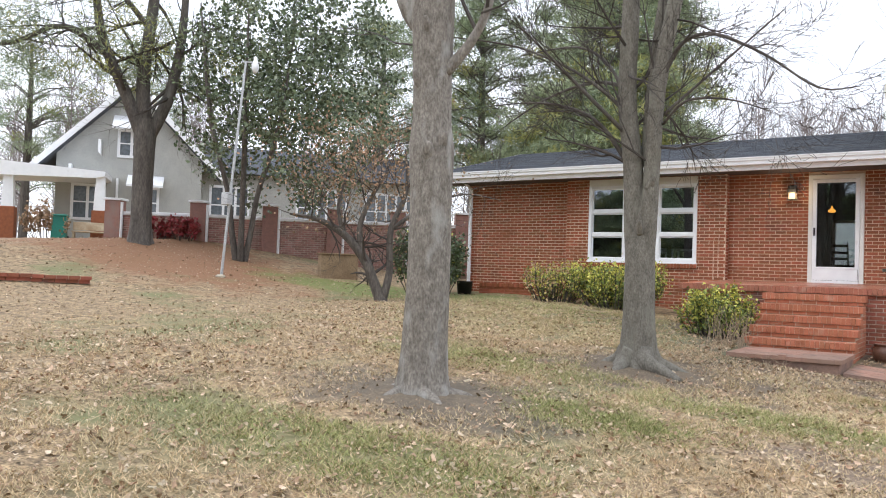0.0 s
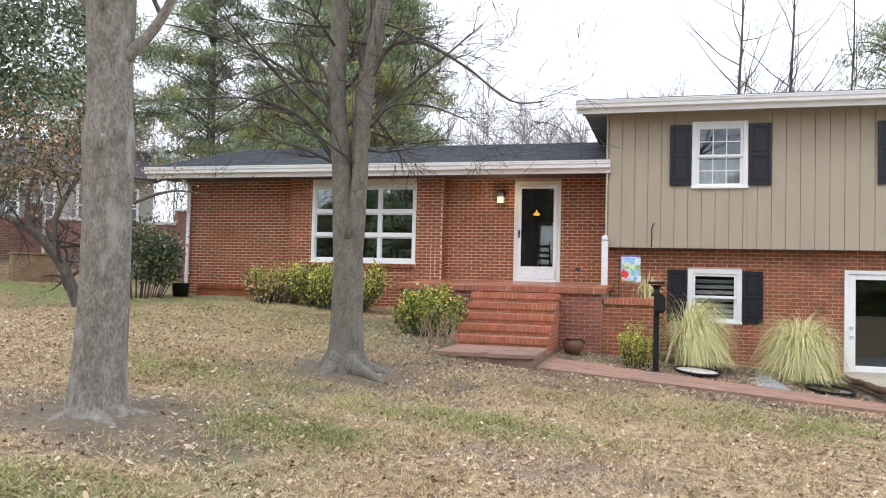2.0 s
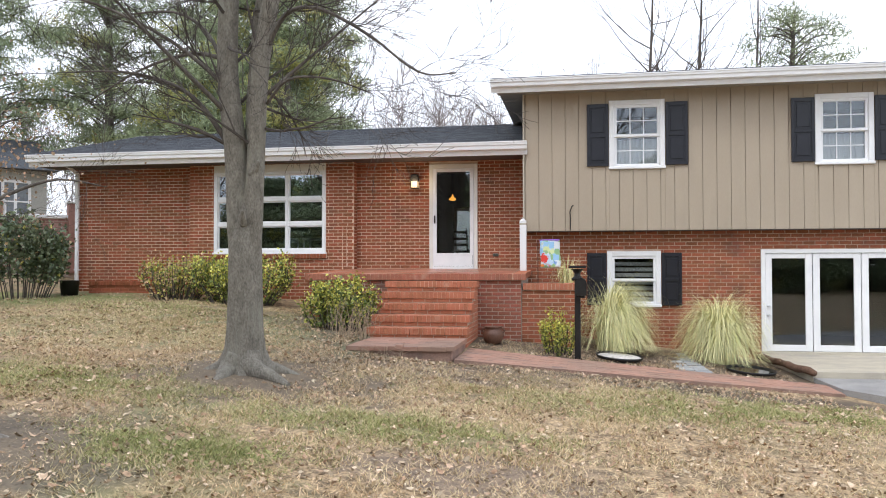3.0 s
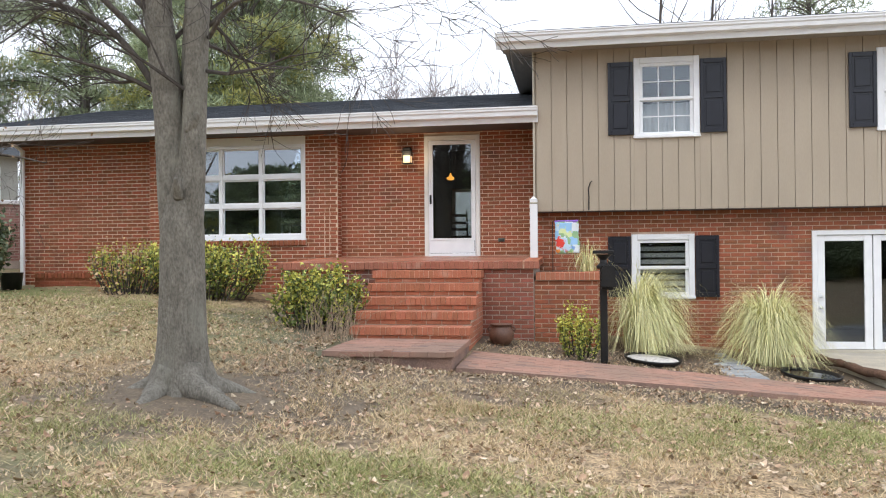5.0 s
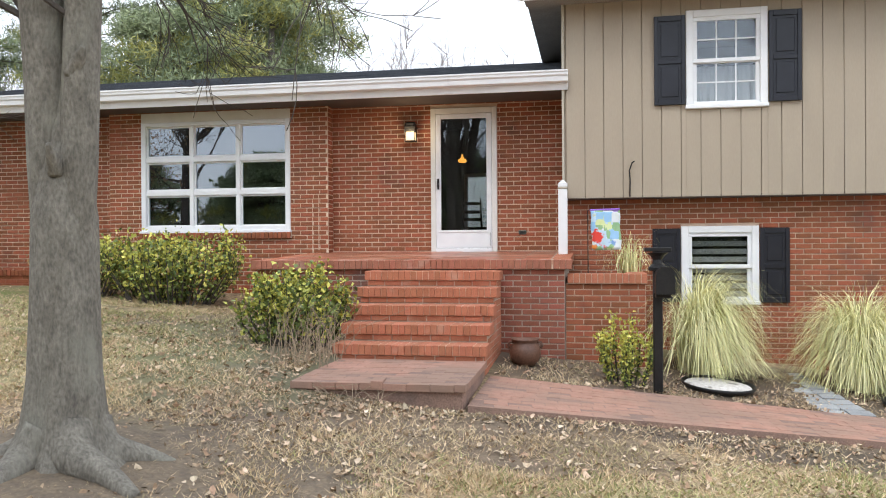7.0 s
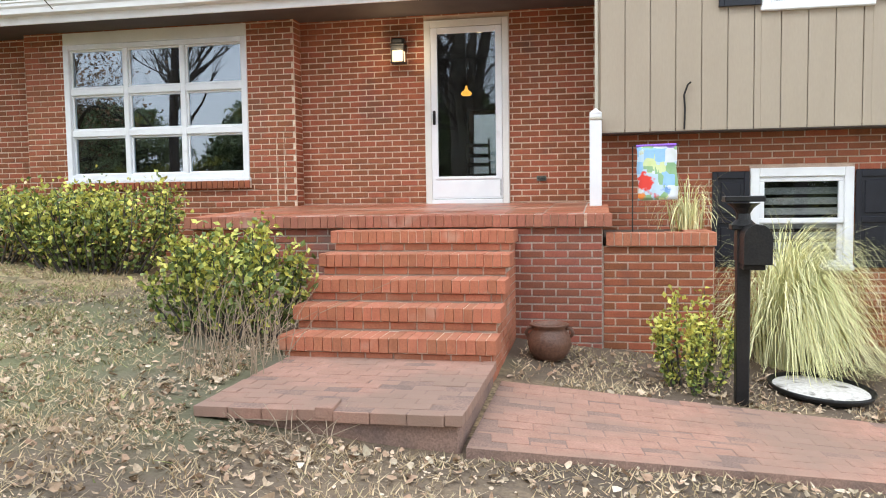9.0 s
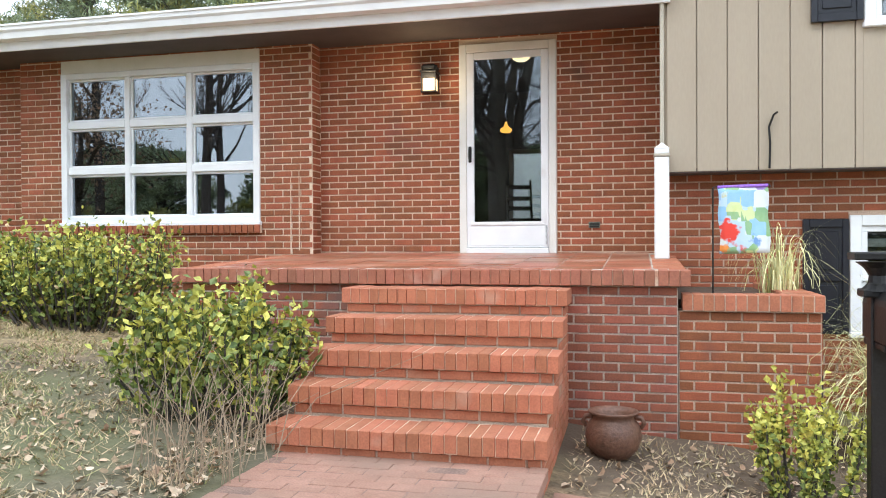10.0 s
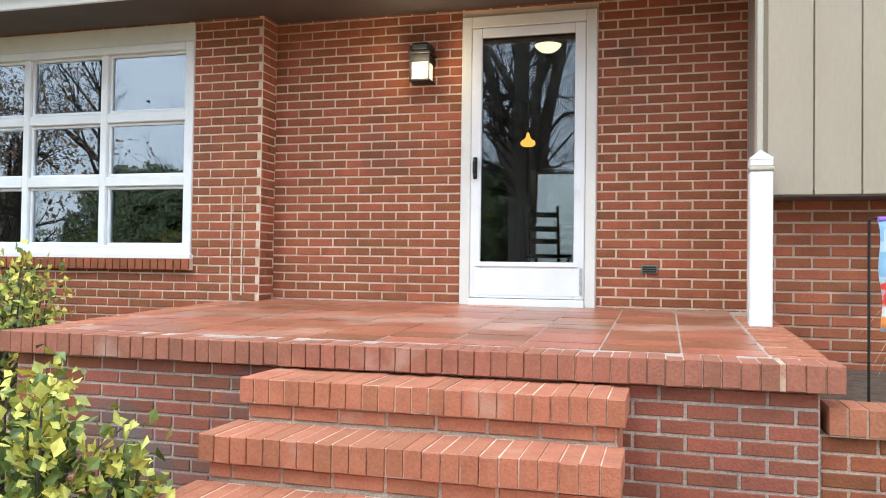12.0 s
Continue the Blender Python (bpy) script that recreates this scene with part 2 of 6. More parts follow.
def ground_material():
    m = surf("winter_lawn", (0.38, 0.277, 0.162), (0.13, 0.093, 0.056), 9.0, 0.95, 1.0, 38, c3=(0.205, 0.205, 0.095), stain=0.5, cut=0.54, grain=0.95)
    n, k = m.node_tree.nodes, m.node_tree.links
    b = n["Principled BSDF"]
    last = b.inputs["Base Color"].links[0].from_socket
    geo = n.new("ShaderNodeNewGeometry")
    ns = n.new("ShaderNodeTexNoise")
    ns.inputs["Scale"].default_value, ns.inputs["Detail"].default_value = 1.4, 7
    k.new(geo.outputs["Position"], ns.inputs["Vector"])
    for cx, cy, sx, sy, colour, amount in PATCHES:
        sub = n.new("ShaderNodeVectorMath")
        sub.operation = "SUBTRACT"
        sub.inputs[1].default_value = (cx, cy, 0)
        k.new(geo.outputs["Position"], sub.inputs[0])
        mul = n.new("ShaderNodeVectorMath")
        mul.operation = "MULTIPLY"
        mul.inputs[1].default_value = (1 / sx, 1 / sy, 0)
        k.new(sub.outputs[0], mul.inputs[0])
        ln = n.new("ShaderNodeVectorMath")
        ln.operation = "LENGTH"
        k.new(mul.outputs[0], ln.inputs[0])
        ad = n.new("ShaderNodeMath")
        ad.operation = "MULTIPLY_ADD"
        ad.inputs[1].default_value = 1.5
        k.new(ns.outputs["Fac"], ad.inputs[0])
        k.new(ln.outputs["Value"], ad.inputs[2])
        r = n.new("ShaderNodeMapRange")
        for key, v in (("From Min", 1.45), ("From Max", 1.95), ("To Min", amount), ("To Max", 0.0)):
            r.inputs[key].default_value = v
        k.new(ad.outputs[0], r.inputs["Value"])
        x = n.new("ShaderNodeMix")
        x.data_type = "RGBA"
        k.new(r.outputs["Result"], x.inputs["Factor"])
        k.new(last, x.inputs[6])
        x.inputs[7].default_value = (*colour, 1)
        last = x.outputs[2]
    k.new(last, b.inputs["Base Color"])
    return m


# bare soil round the trees and beds, rust-coloured straw under the far trees, green by the house
PATCHES = [
    (-18.5, 13.2, 6.5, 3.0, (0.27, 0.135, 0.07), 0.9),
    (-11.5, 14.6, 4.0, 1.3, (0.17, 0.21, 0.06), 0.85),
    (-3.4, 3.9, 1.6, 0.7, (0.17, 0.19, 0.075), 0.6),
    (-1.4, 7.6, 1.3, 0.5, (0.17, 0.18, 0.075), 0.55),
    (-2.9, 9.4, 1.9, 1.6, (0.125, 0.10, 0.075), 0.8),
    (-3.9, 5.8, 1.5, 1.1, (0.125, 0.105, 0.082), 0.8),
    (-1.9, 10.7, 2.3, 0.75, (0.15, 0.112, 0.08), 0.75),
    (1.5, 11.35, 3.2, 0.45, (0.10, 0.075, 0.055), 0.9),
    (-4.6, 13.4, 1.7, 1.0, (0.12, 0.095, 0.07), 0.9),
    (-3.5, 12.2, 1.3, 1.3, (0.12, 0.10, 0.08), 0.85),
    (0.6, 13.9, 4.2, 1.2, (0.13, 0.095, 0.065), 1.0),
    (3.4, 14.2, 1.5, 1.5, (0.12, 0.09, 0.06), 1.0),
    (-5.9, 11.7, 3.2, 1.9, (0.16, 0.18, 0.07), 0.5),
    (-0.4, 6.6, 1.0, 0.6, (0.17, 0.13, 0.11), 0.6),
]
M_GROUND = ground_material()


# ---- shapes ----
class Shape:
    """Vertices and faces of one mesh in the making."""

    def __init__(self):
        self.v, self.f = [], []

    def add(self, verts, faces):
        o = len(self.v)
        self.v.extend(verts)
        self.f.extend(tuple(i + o for i in q) for q in faces)
        return self

    def box(self, x0, x1, y0, y1, z0, z1, c=0.0):
        if c <= 0:
            return self.add([(x, y, z) for x in (x0, x1) for y in (y0, y1) for z in (z0, z1)],
                            [(0, 1, 3, 2), (4, 6, 7, 5), (0, 4, 5, 1), (2, 3, 7, 6), (0, 2, 6, 4), (1, 5, 7, 3)])
        c = min(c, (x1 - x0) * 0.45, (y1 - y0) * 0.45, (z1 - z0) * 0.45)
        xs, ys, zs = (x0, x1), (y0, y1), (z0, z1)
        s = (1, -1)
        verts, at = [], {}
        for i in (0, 1):
            for j in (0, 1):
                for l in (0, 1):
                    for a, p in enumerate(((xs[i], ys[j] + s[j] * c, zs[l] + s[l] * c), (xs[i] + s[i] * c, ys[j], zs[l] + s[l] * c), (xs[i] + s[i] * c, ys[j] + s[j] * c, zs[l]))):
                        at[i, j, l, a] = len(verts)
                        verts.append(p)
        faces = []
        for a in range(3):
            for e in (0, 1):
                ring = []
                for p, q in ((0, 0), (1, 0), (1, 1), (0, 1)):
                    ijl = [0, 0, 0]
                    ijl[a], ijl[(a + 1) % 3], ijl[(a + 2) % 3] = e, p, q
                    ring.append(at[(*ijl, a)])
                faces.append(tuple(ring if e else ring[::-1]))
        for a in range(3):
            b, d = (a + 1) % 3, (a + 2) % 3
            for p in (0, 1):
                for q in (0, 1):
                    e0, e1 = [0, 0, 0], [0, 0, 0]
                    e0[b] = e1[b] = p
                    e0[d] = e1[d] = q
                    e1[a] = 1
                    quad = [at[(*e0, b)], at[(*e1, b)], at[(*e1, d)], at[(*e0, d)]]
                    faces.append(tuple(quad if p == q else quad[::-1]))
        for i in (0, 1):
            for j in (0, 1):
                for l in (0, 1):
                    tri = [at[i, j, l, 0], at[i, j, l, 1], at[i, j, l, 2]]
                    faces.append(tuple(tri if (i + j + l) % 2 else tri[::-1]))
        return self.add(verts, faces)

    def prism(self, outline, lift):
        """A flat outline of points pushed along a vector."""
        n, lv = len(outline), Vector(lift)
        verts = [tuple(Vector(p)) for p in outline] + [tuple(Vector(p) + lv) for p in outline]
        return self.add(verts, [tuple(range(n))[::-1], tuple(range(n, 2 * n))] + [(i, (i + 1) % n, n + (i + 1) % n, n + i) for i in range(n)])

    def tube(self, pts, radii, sides=8, caps=True):
        pts = [Vector(p) for p in pts]
        ring0 = None
        verts, faces = [], []
        side = Vector((1, 0, 0))
        for i, p in enumerate(pts):
            way = (pts[min(i + 1, len(pts) - 1)] - pts[max(i - 1, 0)]).normalized()
            side = side - way * side.dot(way)
            if side.length < 1e-4:
                side = way.orthogonal()
            side.normalize()
            up = way.cross(side)
            for a in range(sides):
                w = 2 * math.pi * a / sides
                verts.append(tuple(p + (side * math.cos(w) + up * math.sin(w)) * radii[i]))
        for i in range(len(pts) - 1):
            for a in range(sides):
                b = (a + 1) % sides
                faces.append((i * sides + a, i * sides + b, (i + 1) * sides + b, (i + 1) * sides + a))
        if caps:
            faces.append(tuple(range(sides))[::-1])
            faces.append(tuple(range((len(pts) - 1) * sides, len(pts) * sides)))
        return self.add(verts, faces)

    def lathe(self, profile, centre=(0, 0, 0), sides=24):
        cx, cy, cz = centre
        verts = [(cx + r * math.cos(2 * math.pi * a / sides), cy + r * math.sin(2 * math.pi * a / sides), cz + z) for r, z in profile for a in range(sides)]
        faces = [(i * sides + a, i * sides + (a + 1) % sides, (i + 1) * sides + (a + 1) % sides, (i + 1) * sides + a) for i in range(len(profile) - 1) for a in range(sides)]
        faces += [tuple(range(sides))[::-1], tuple(range((len(profile) - 1) * sides, len(profile) * sides))]
        return self.add(verts, faces)

    def mesh(self, name, material, smooth=False):
        me = bpy.data.meshes.new(name)
        me.from_pydata(self.v, [], self.f)
        if smooth:
            me.polygons.foreach_set("use_smooth", [True] * len(me.polygons))
        me.materials.append(material)
        me.update()
        return me


def part(name, shape, material, parent=None, label="", smooth=False):
    ob = new(name, shape.mesh(name, material, smooth))
    if parent:
        ob.parent = parent
    return tagged(ob, label)


def thing(name, label, category, at=(0, 0, 0), group="", kind=""):
    ob = new(name)
    ob.location = at
    ob.empty_display_size = 0.1
    return tagged(ob, label, category, group, kind)


def solid(name, shape, material, label, category="", kind="", smooth=False, group=""):
    return tagged(part(name, shape, material, None, "", smooth), label, category, group, kind)


BRICK_UNIT = Shape()
BRICK_UNIT.add([(-0.5, 0, -0.5), (0.5, 0, -0.5), (0.5, 0, 0.5), (-0.5, 0, 0.5), (-0.5, -0.7, -0.5), (0.5, -0.7, -0.5), (0.5, -0.7, 0.5), (-0.5, -0.7, 0.5),
                (-0.485, -1, -0.45), (0.485, -1, -0.45), (0.485, -1, 0.45), (-0.485, -1, 0.45)],
               [(0, 1, 5, 4), (1, 2, 6, 5), (2, 3, 7, 6), (3, 0, 4, 7), (4, 5, 9, 8), (5, 6, 10, 9), (6, 7, 11, 10), (7, 4, 8, 11), (8, 9, 10, 11)])
CUBE_UNIT = Shape().box(-0.5, 0.5, -0.5, 0.5, -0.5, 0.5, 0.035)
MESHES = {}


def unit(kind, material):
    key = kind, material.name
    if key not in MESHES:
        MESHES[key] = (BRICK_UNIT if kind == "face" else CUBE_UNIT).mesh(kind + "_" + material.name, material)
    return MESHES[key]


def piece(name, kind, material, parent, m):
    ob = new(name, unit(kind, material))
    ob.parent = parent
    ob.matrix_basis = m
    return ob


LATER = []


def brick_face(parent, origin, yaw, length, z0, z1, holes=(), keep=300, near=None, material=None, joined=None, proud=0.008, first=0):
    """Running-bond bricks on a wall face that starts at origin and runs `length` along yaw (0: along x, facing -y). They are laid once the things stand."""
    LATER.append((parent, origin, yaw, length, z0, z1, holes, keep, near, material or M_BRICK, joined or M_BRICKS, proud, first))


def lay_bricks():
    for parent, origin, yaw, length, z0, z1, holes, keep, near, material, joined, proud, first in LATER:
        base = Matrix.Translation((origin[0], origin[1], 0)) @ Matrix.Rotation(radians(yaw), 4, "Z")
        rows = max(1, round((z1 - z0) / 0.0677))
        h = (z1 - z0) / rows
        todo = []
        for r in range(rows):
            lo, hi = z0 + r * h, z0 + (r + 1) * h
            cuts = [(0.0, length)]
            for a, b, c, d in holes:
                if c < hi - 0.02 and d > lo + 0.02:
                    cuts = [s for p, q in cuts for s in ((p, min(q, a)), (max(p, b), q)) if s[1] - s[0] > 0.03]
            x = -0.1015 * ((r + first) % 2)
            while x < length:
                for p, q in cuts:
                    a, b = max(x, p), min(x + 0.203, q)
                    if b - a > 0.03:
                        todo.append(((a + b) / 2, (lo + hi) / 2, b - a - 0.0138, h - 0.0138))
                x += 0.203
        if near is not None:
            todo.sort(key=lambda t: abs(t[0] - near[0]) + abs(t[1] - near[1]))
        rest = Shape()
        for i, (u, z, w, hh) in enumerate(todo):
            jit = proud * random.uniform(0.75, 1.15)
            m = base @ Matrix.LocRotScale((u, 0, z + random.uniform(-0.0012, 0.0012)), Euler((0, random.uniform(-0.004, 0.004), 0)), (w, jit, hh))
            if i < keep:
                piece("brick", "face", material, parent, m)
            else:
                rest.add([tuple(m @ Vector(p)) for p in BRICK_UNIT.v], BRICK_UNIT.f)
        if rest.v:
            tagged(part("brick_field", rest, joined, parent), kind="stuff")


# ---- ground ----
def rise(x, y):
    """Height of the ground: it climbs towards the neighbour's wall and the upper end of the house."""
    cx, cy = min(max(x, -11.0), 5.0), min(max(y, -4.0), 16.5)
    z = 0.047 - 0.0385 * cx + 0.0073 * cy - 0.0052 * cx * cy + 0.0056 * cx * cx + 0.00094 * cy * cy - 0.00038 * cx * cx * cy + 0.00045 * cx ** 3
    if x < -11:
        d = min(-11 - x, 9.0)
        z += 0.05 * d + 0.0105 * d * d * min(max((y - 2) / 10, 0), 1)
    if x > 5:
        z -= 0.02 * min(x - 5, 10)
    return z


def ground():
    def steps(lo, hi, step):
        inner = np.arange(lo, hi + 1e-6, step)
        out = np.array([1, 2.5, 5, 9, 15, 25, 45, 80, 150, 300, 600.0])
        return np.concatenate([lo - out[::-1], inner, hi + out])

    xs, ys = steps(-24, 8, 0.2), steps(-4, 20, 0.2)
    verts = []
    for y in ys:
        for x in xs:
            bump = 0.035 * noise.noise((x * 0.5, y * 0.5, 0)) + 0.012 * noise.noise((x * 2.2, y * 2.2, 3))
            for tx, ty in ((-4.1, 5.75), (-3.25, 9.1)):
                bump += 0.06 * math.exp(-((x - tx) ** 2 + (y - ty) ** 2) / 0.35)
            verts.append((x, y, rise(x, y) + bump))
    nx = len(xs)
    faces = [(j * nx + i, j * nx + i + 1, (j + 1) * nx + i + 1, (j + 1) * nx + i) for j in range(len(ys) - 1) for i in range(nx - 1)]
    return solid("ground", Shape().add(verts, faces), M_GROUND, "sloping winter lawn of dormant tan grass with bare soil", "lawn", "structure", True)


ground()

# ---- house: the brick wing ----
DOOR_Y, BAY_Y, LOW_Y, SIDE_Y = 16.50, 16.28, 15.95, 15.66


def wall(name, x0, x1, y, z0, z1, holes, thick, material, label):
    """A wall along x whose face is at y, made of blocks round its openings."""
    s = Shape()
    xs = sorted({x0, x1, *[h[0] for h in holes], *[h[1] for h in holes]})
    for a, b in zip(xs, xs[1:]):
        z = z0
        for h in sorted([h for h in holes if h[0] <= a + 1e-6 and h[1] >= b - 1e-6], key=lambda h: h[2]):
            if h[2] - z > 0.001:
                s.box(a, b, y, y + thick, z, h[2])
            z = h[3]
        if z1 - z > 0.001:
            s.box(a, b, y, y + thick, z, z1)
    return solid(name, s, material, label, "wall", "structure")


def brick_wall(name, x0, x1, y, z0, z1, holes=(), label="red brick house wall with pale mortar joints", keep=300, near=None, thick=0.24, **kw):
    w = wall(name, x0, x1, y, z0, z1, holes, thick, kw.pop("mortar", M_MORTAR), label)
    rel = [(h[0] - x0, h[1] - x0, h[2], h[3]) for h in holes]
    n = None if near is None else (near[0] - x0, near[1])
    brick_face(w, (x0, y), 0, x1 - x0, z0, z1, rel, keep, n, **kw)
    return w


DOOR = (-2.58, -1.60, 1.60, 3.735)
WIN = (-7.13, -4.69, 1.95, 3.79)
door_wall = brick_wall("wall_entry", -4.10, -0.60, DOOR_Y, 0.9, 4.05, [DOOR], near=(-2.6, 2.2))
bay_wall = brick_wall("wall_bay", -7.68, -4.10, BAY_Y, 0.6, 4.05, [WIN], near=(-4.3, 2.4))
brick_face(bay_wall, (-4.10, BAY_Y), 90, 0.22, 1.4, 4.05, first=1)
brick_face(bay_wall, (-7.68, DOOR_Y), -90, 0.22, 0.9, 4.05, first=1)
left_wall = brick_wall("wall_wing", -10.50, -7.68, DOOR_Y, 0.6, 4.05, near=(-8.0, 2.5))
end_wall = solid("wall_wing_end", Shape().box(-10.5, -10.26, DOOR_Y + 0.24, 23.5, 0.6, 4.1).prism([(-10.5, 16.0, 4.05), (-10.5, 24, 4.05), (-10.5, 20, 5.0)], (0.2, 0, 0)), M_MORTAR, "red brick end wall of the low wing", "wall", "structure")
brick_face(end_wall, (-10.5, 23.5), -90, 7.0, 0.7, 4.05, keep=0)
solid("wall_rear", Shape().box(-10.5, 8.5, 23.5, 23.7, 0.0, 5.0), M_TAN, "plain rear wall of the house", "wall", "structure")

# brick ledge under the wing, and the sill course of the big window
ledge = solid("brick_ledge", Shape().box(-9.77, -7.3, 15.93, DOOR_Y - 0.012, 0.7, 1.36), M_LEDGE_MORTAR, "low red brick planter ledge along the wing", "planter")
brick_face(ledge, (-9.77, 15.93), 0, 2.47, 0.7, 1.30, near=(1.2, 1.1))
for i in range(36):
    piece("rowlock_brick", "cube", M_BRICK, ledge, Matrix.LocRotScale((-9.76 + 0.0677 * (i + 0.5), 16.02, 1.335), None, (0.058, 0.24, 0.085)))
sill = solid("window_sill_course", Shape().box(-7.15, -4.67, 16.235, BAY_Y - 0.001, 1.845, 1.93), M_MORTAR, "row of upright sill bricks below the picture window", "sill", "structure")
for i in range(36):
    piece("rowlock_brick", "cube", M_BRICK, sill, Matrix.LocRotScale((-7.15 + 0.0689 * (i + 0.5), 16.245, 1.89), None, (0.059, 0.06, 0.088)))


def gutter(name, x0, x1, y, z, h, label):
    g = thing(name, label, "gutter", (0, 0, 0), kind="structure")
    prof = [(y - 0.03, z), (y - 0.075, z + h * 0.06), (y - 0.085, z + h * 0.45), (y - 0.105, z + h * 0.6), (y - 0.108, z + h * 0.85), (y - 0.12, z + h * 0.87), (y - 0.12, z + h), (y + 0.03, z + h), (y + 0.03, z)]
    part("gutter_trough", Shape().prism([(x0, a, b) for a, b in prof], (x1 - x0, 0, 0)), M_PAINT, g)
    part("fascia", Shape().box(x0, x1, y + 0.031, y + 0.06, z - 0.09, z + h - 0.01, 0.004), M_PAINT, g)
    return g


def shingle_roof(name, x0, x1, y0, z0, y1, z1, label, cover=0.145):
    """A slope of overlapping shingle courses, cut into tabs."""
    r = thing(name, label, "roof", kind="structure")
    part("deck", Shape().prism([(x0, y0, z0), (x0, y1, z1), (x0, y1, z1 - 0.12), (x0, y0, z0 - 0.12)], (x1 - x0, 0, 0)), M_SHINGLE, r)
    run = math.hypot(y1 - y0, z1 - z0)
    dy, dz = (y1 - y0) / run, (z1 - z0) / run
    s = Shape()
    for j in range(int(run / cover)):
        a, b = j * cover - 0.02, (j + 1.25) * cover
        x = x0 - random.uniform(0, 0.3)
        while x < x1:
            w = 0.305
            p, q = max(x, x0), min(x + w - 0.008, x1)
            if q - p > 0.02:
                lo, hi = 0.016, 0.006
                s.add([(p, y0 + dy * a - dz * lo, z0 + dz * a + dy * lo), (q, y0 + dy * a - dz * lo, z0 + dz * a + dy * lo), (q, y0 + dy * b - dz * hi, z0 + dz * b + dy * hi), (p, y0 + dy * b - dz * hi, z0 + dz * b + dy * hi),
                       (p, y0 + dy * a, z0 + dz * a), (q, y0 + dy * a, z0 + dz * a)], [(0, 1, 2, 3), (4, 5, 1, 0)])
            x += w
    tagged(part("shingle_field", s, M_SHINGLE, r), kind="stuff")
    return r


shingle_roof("roof_wing_front", -10.95, -0.6, 15.58, 4.02, 20.0, 5.13, "dark grey shingle roof of the low brick wing")
solid("roof_wing_back", Shape().prism([(-10.95, 20.0, 5.13), (-10.95, 24.4, 4.02), (-10.95, 24.4, 3.9), (-10.95, 20.0, 5.0)], (10.35, 0, 0)), M_SHINGLE, "dark grey shingle back slope of the wing", "roof", "structure")
gutter("gutter_wing", -10.98, -0.55, 15.6, 3.86, 0.15, "white metal gutter along the low eave")
solid("soffit_wing", Shape().box(-10.9, -0.6, 15.66, DOOR_Y, 3.80, 3.83), M_SOFFIT_SHADED, "painted soffit boards under the low eave, shade in their colour", "soffit", "structure")
solid("trim_rake", Shape().prism([(-10.98, 15.55, 3.86), (-10.98, 20, 5.0), (-10.98, 20, 5.14), (-10.98, 15.55, 4.02)], (0.03, 0, 0)), M_PAINT, "white rake board on the wing gable", "trim", "structure")
down = thing("downspout", "white downspout at the end of the brick wing", "downspout", (-10.38, 16.4, 0))
part("pipe", Shape().box(-0.04, 0.04, -0.03, 0.03, 1.0, 3.72, 0.01).tube([(0, 0, 3.7), (0, -0.3, 3.82), (0, -0.72, 3.87)], [0.035] * 3, 8), M_PAINT, down)
for z in (1.6, 3.2):
    part("strap", Shape().box(-0.05, 0.05, -0.035, 0.065, z, z + 0.03, 0.004), M_PAINT, down)


# ---- windows and doors ----
def sash(parent, x0, x1, y, z0, z1, bar, name="sash"):
    """A frame of four bars round an opening, with a raised inner lip."""
    s = Shape()
    s.box(x0, x1, y, y + 0.05, z0, z0 + bar, 0.005).box(x0, x1, y, y + 0.05, z1 - bar, z1, 0.005)
    s.box(x0, x0 + bar, y, y + 0.05, z0 + bar, z1 - bar, 0.005).box(x1 - bar, x1, y, y + 0.05, z0 + bar, z1 - bar, 0.005)
    return part(name, s, M_PAINT, parent)


def glass(parent, x0, x1, y, z0, z1, material=None):
    ob = part("pane", Shape().box(x0, x1, y, y + 0.006, z0, z1), material or M_GLASS, parent)
    ob.visible_shadow = False
    return ob


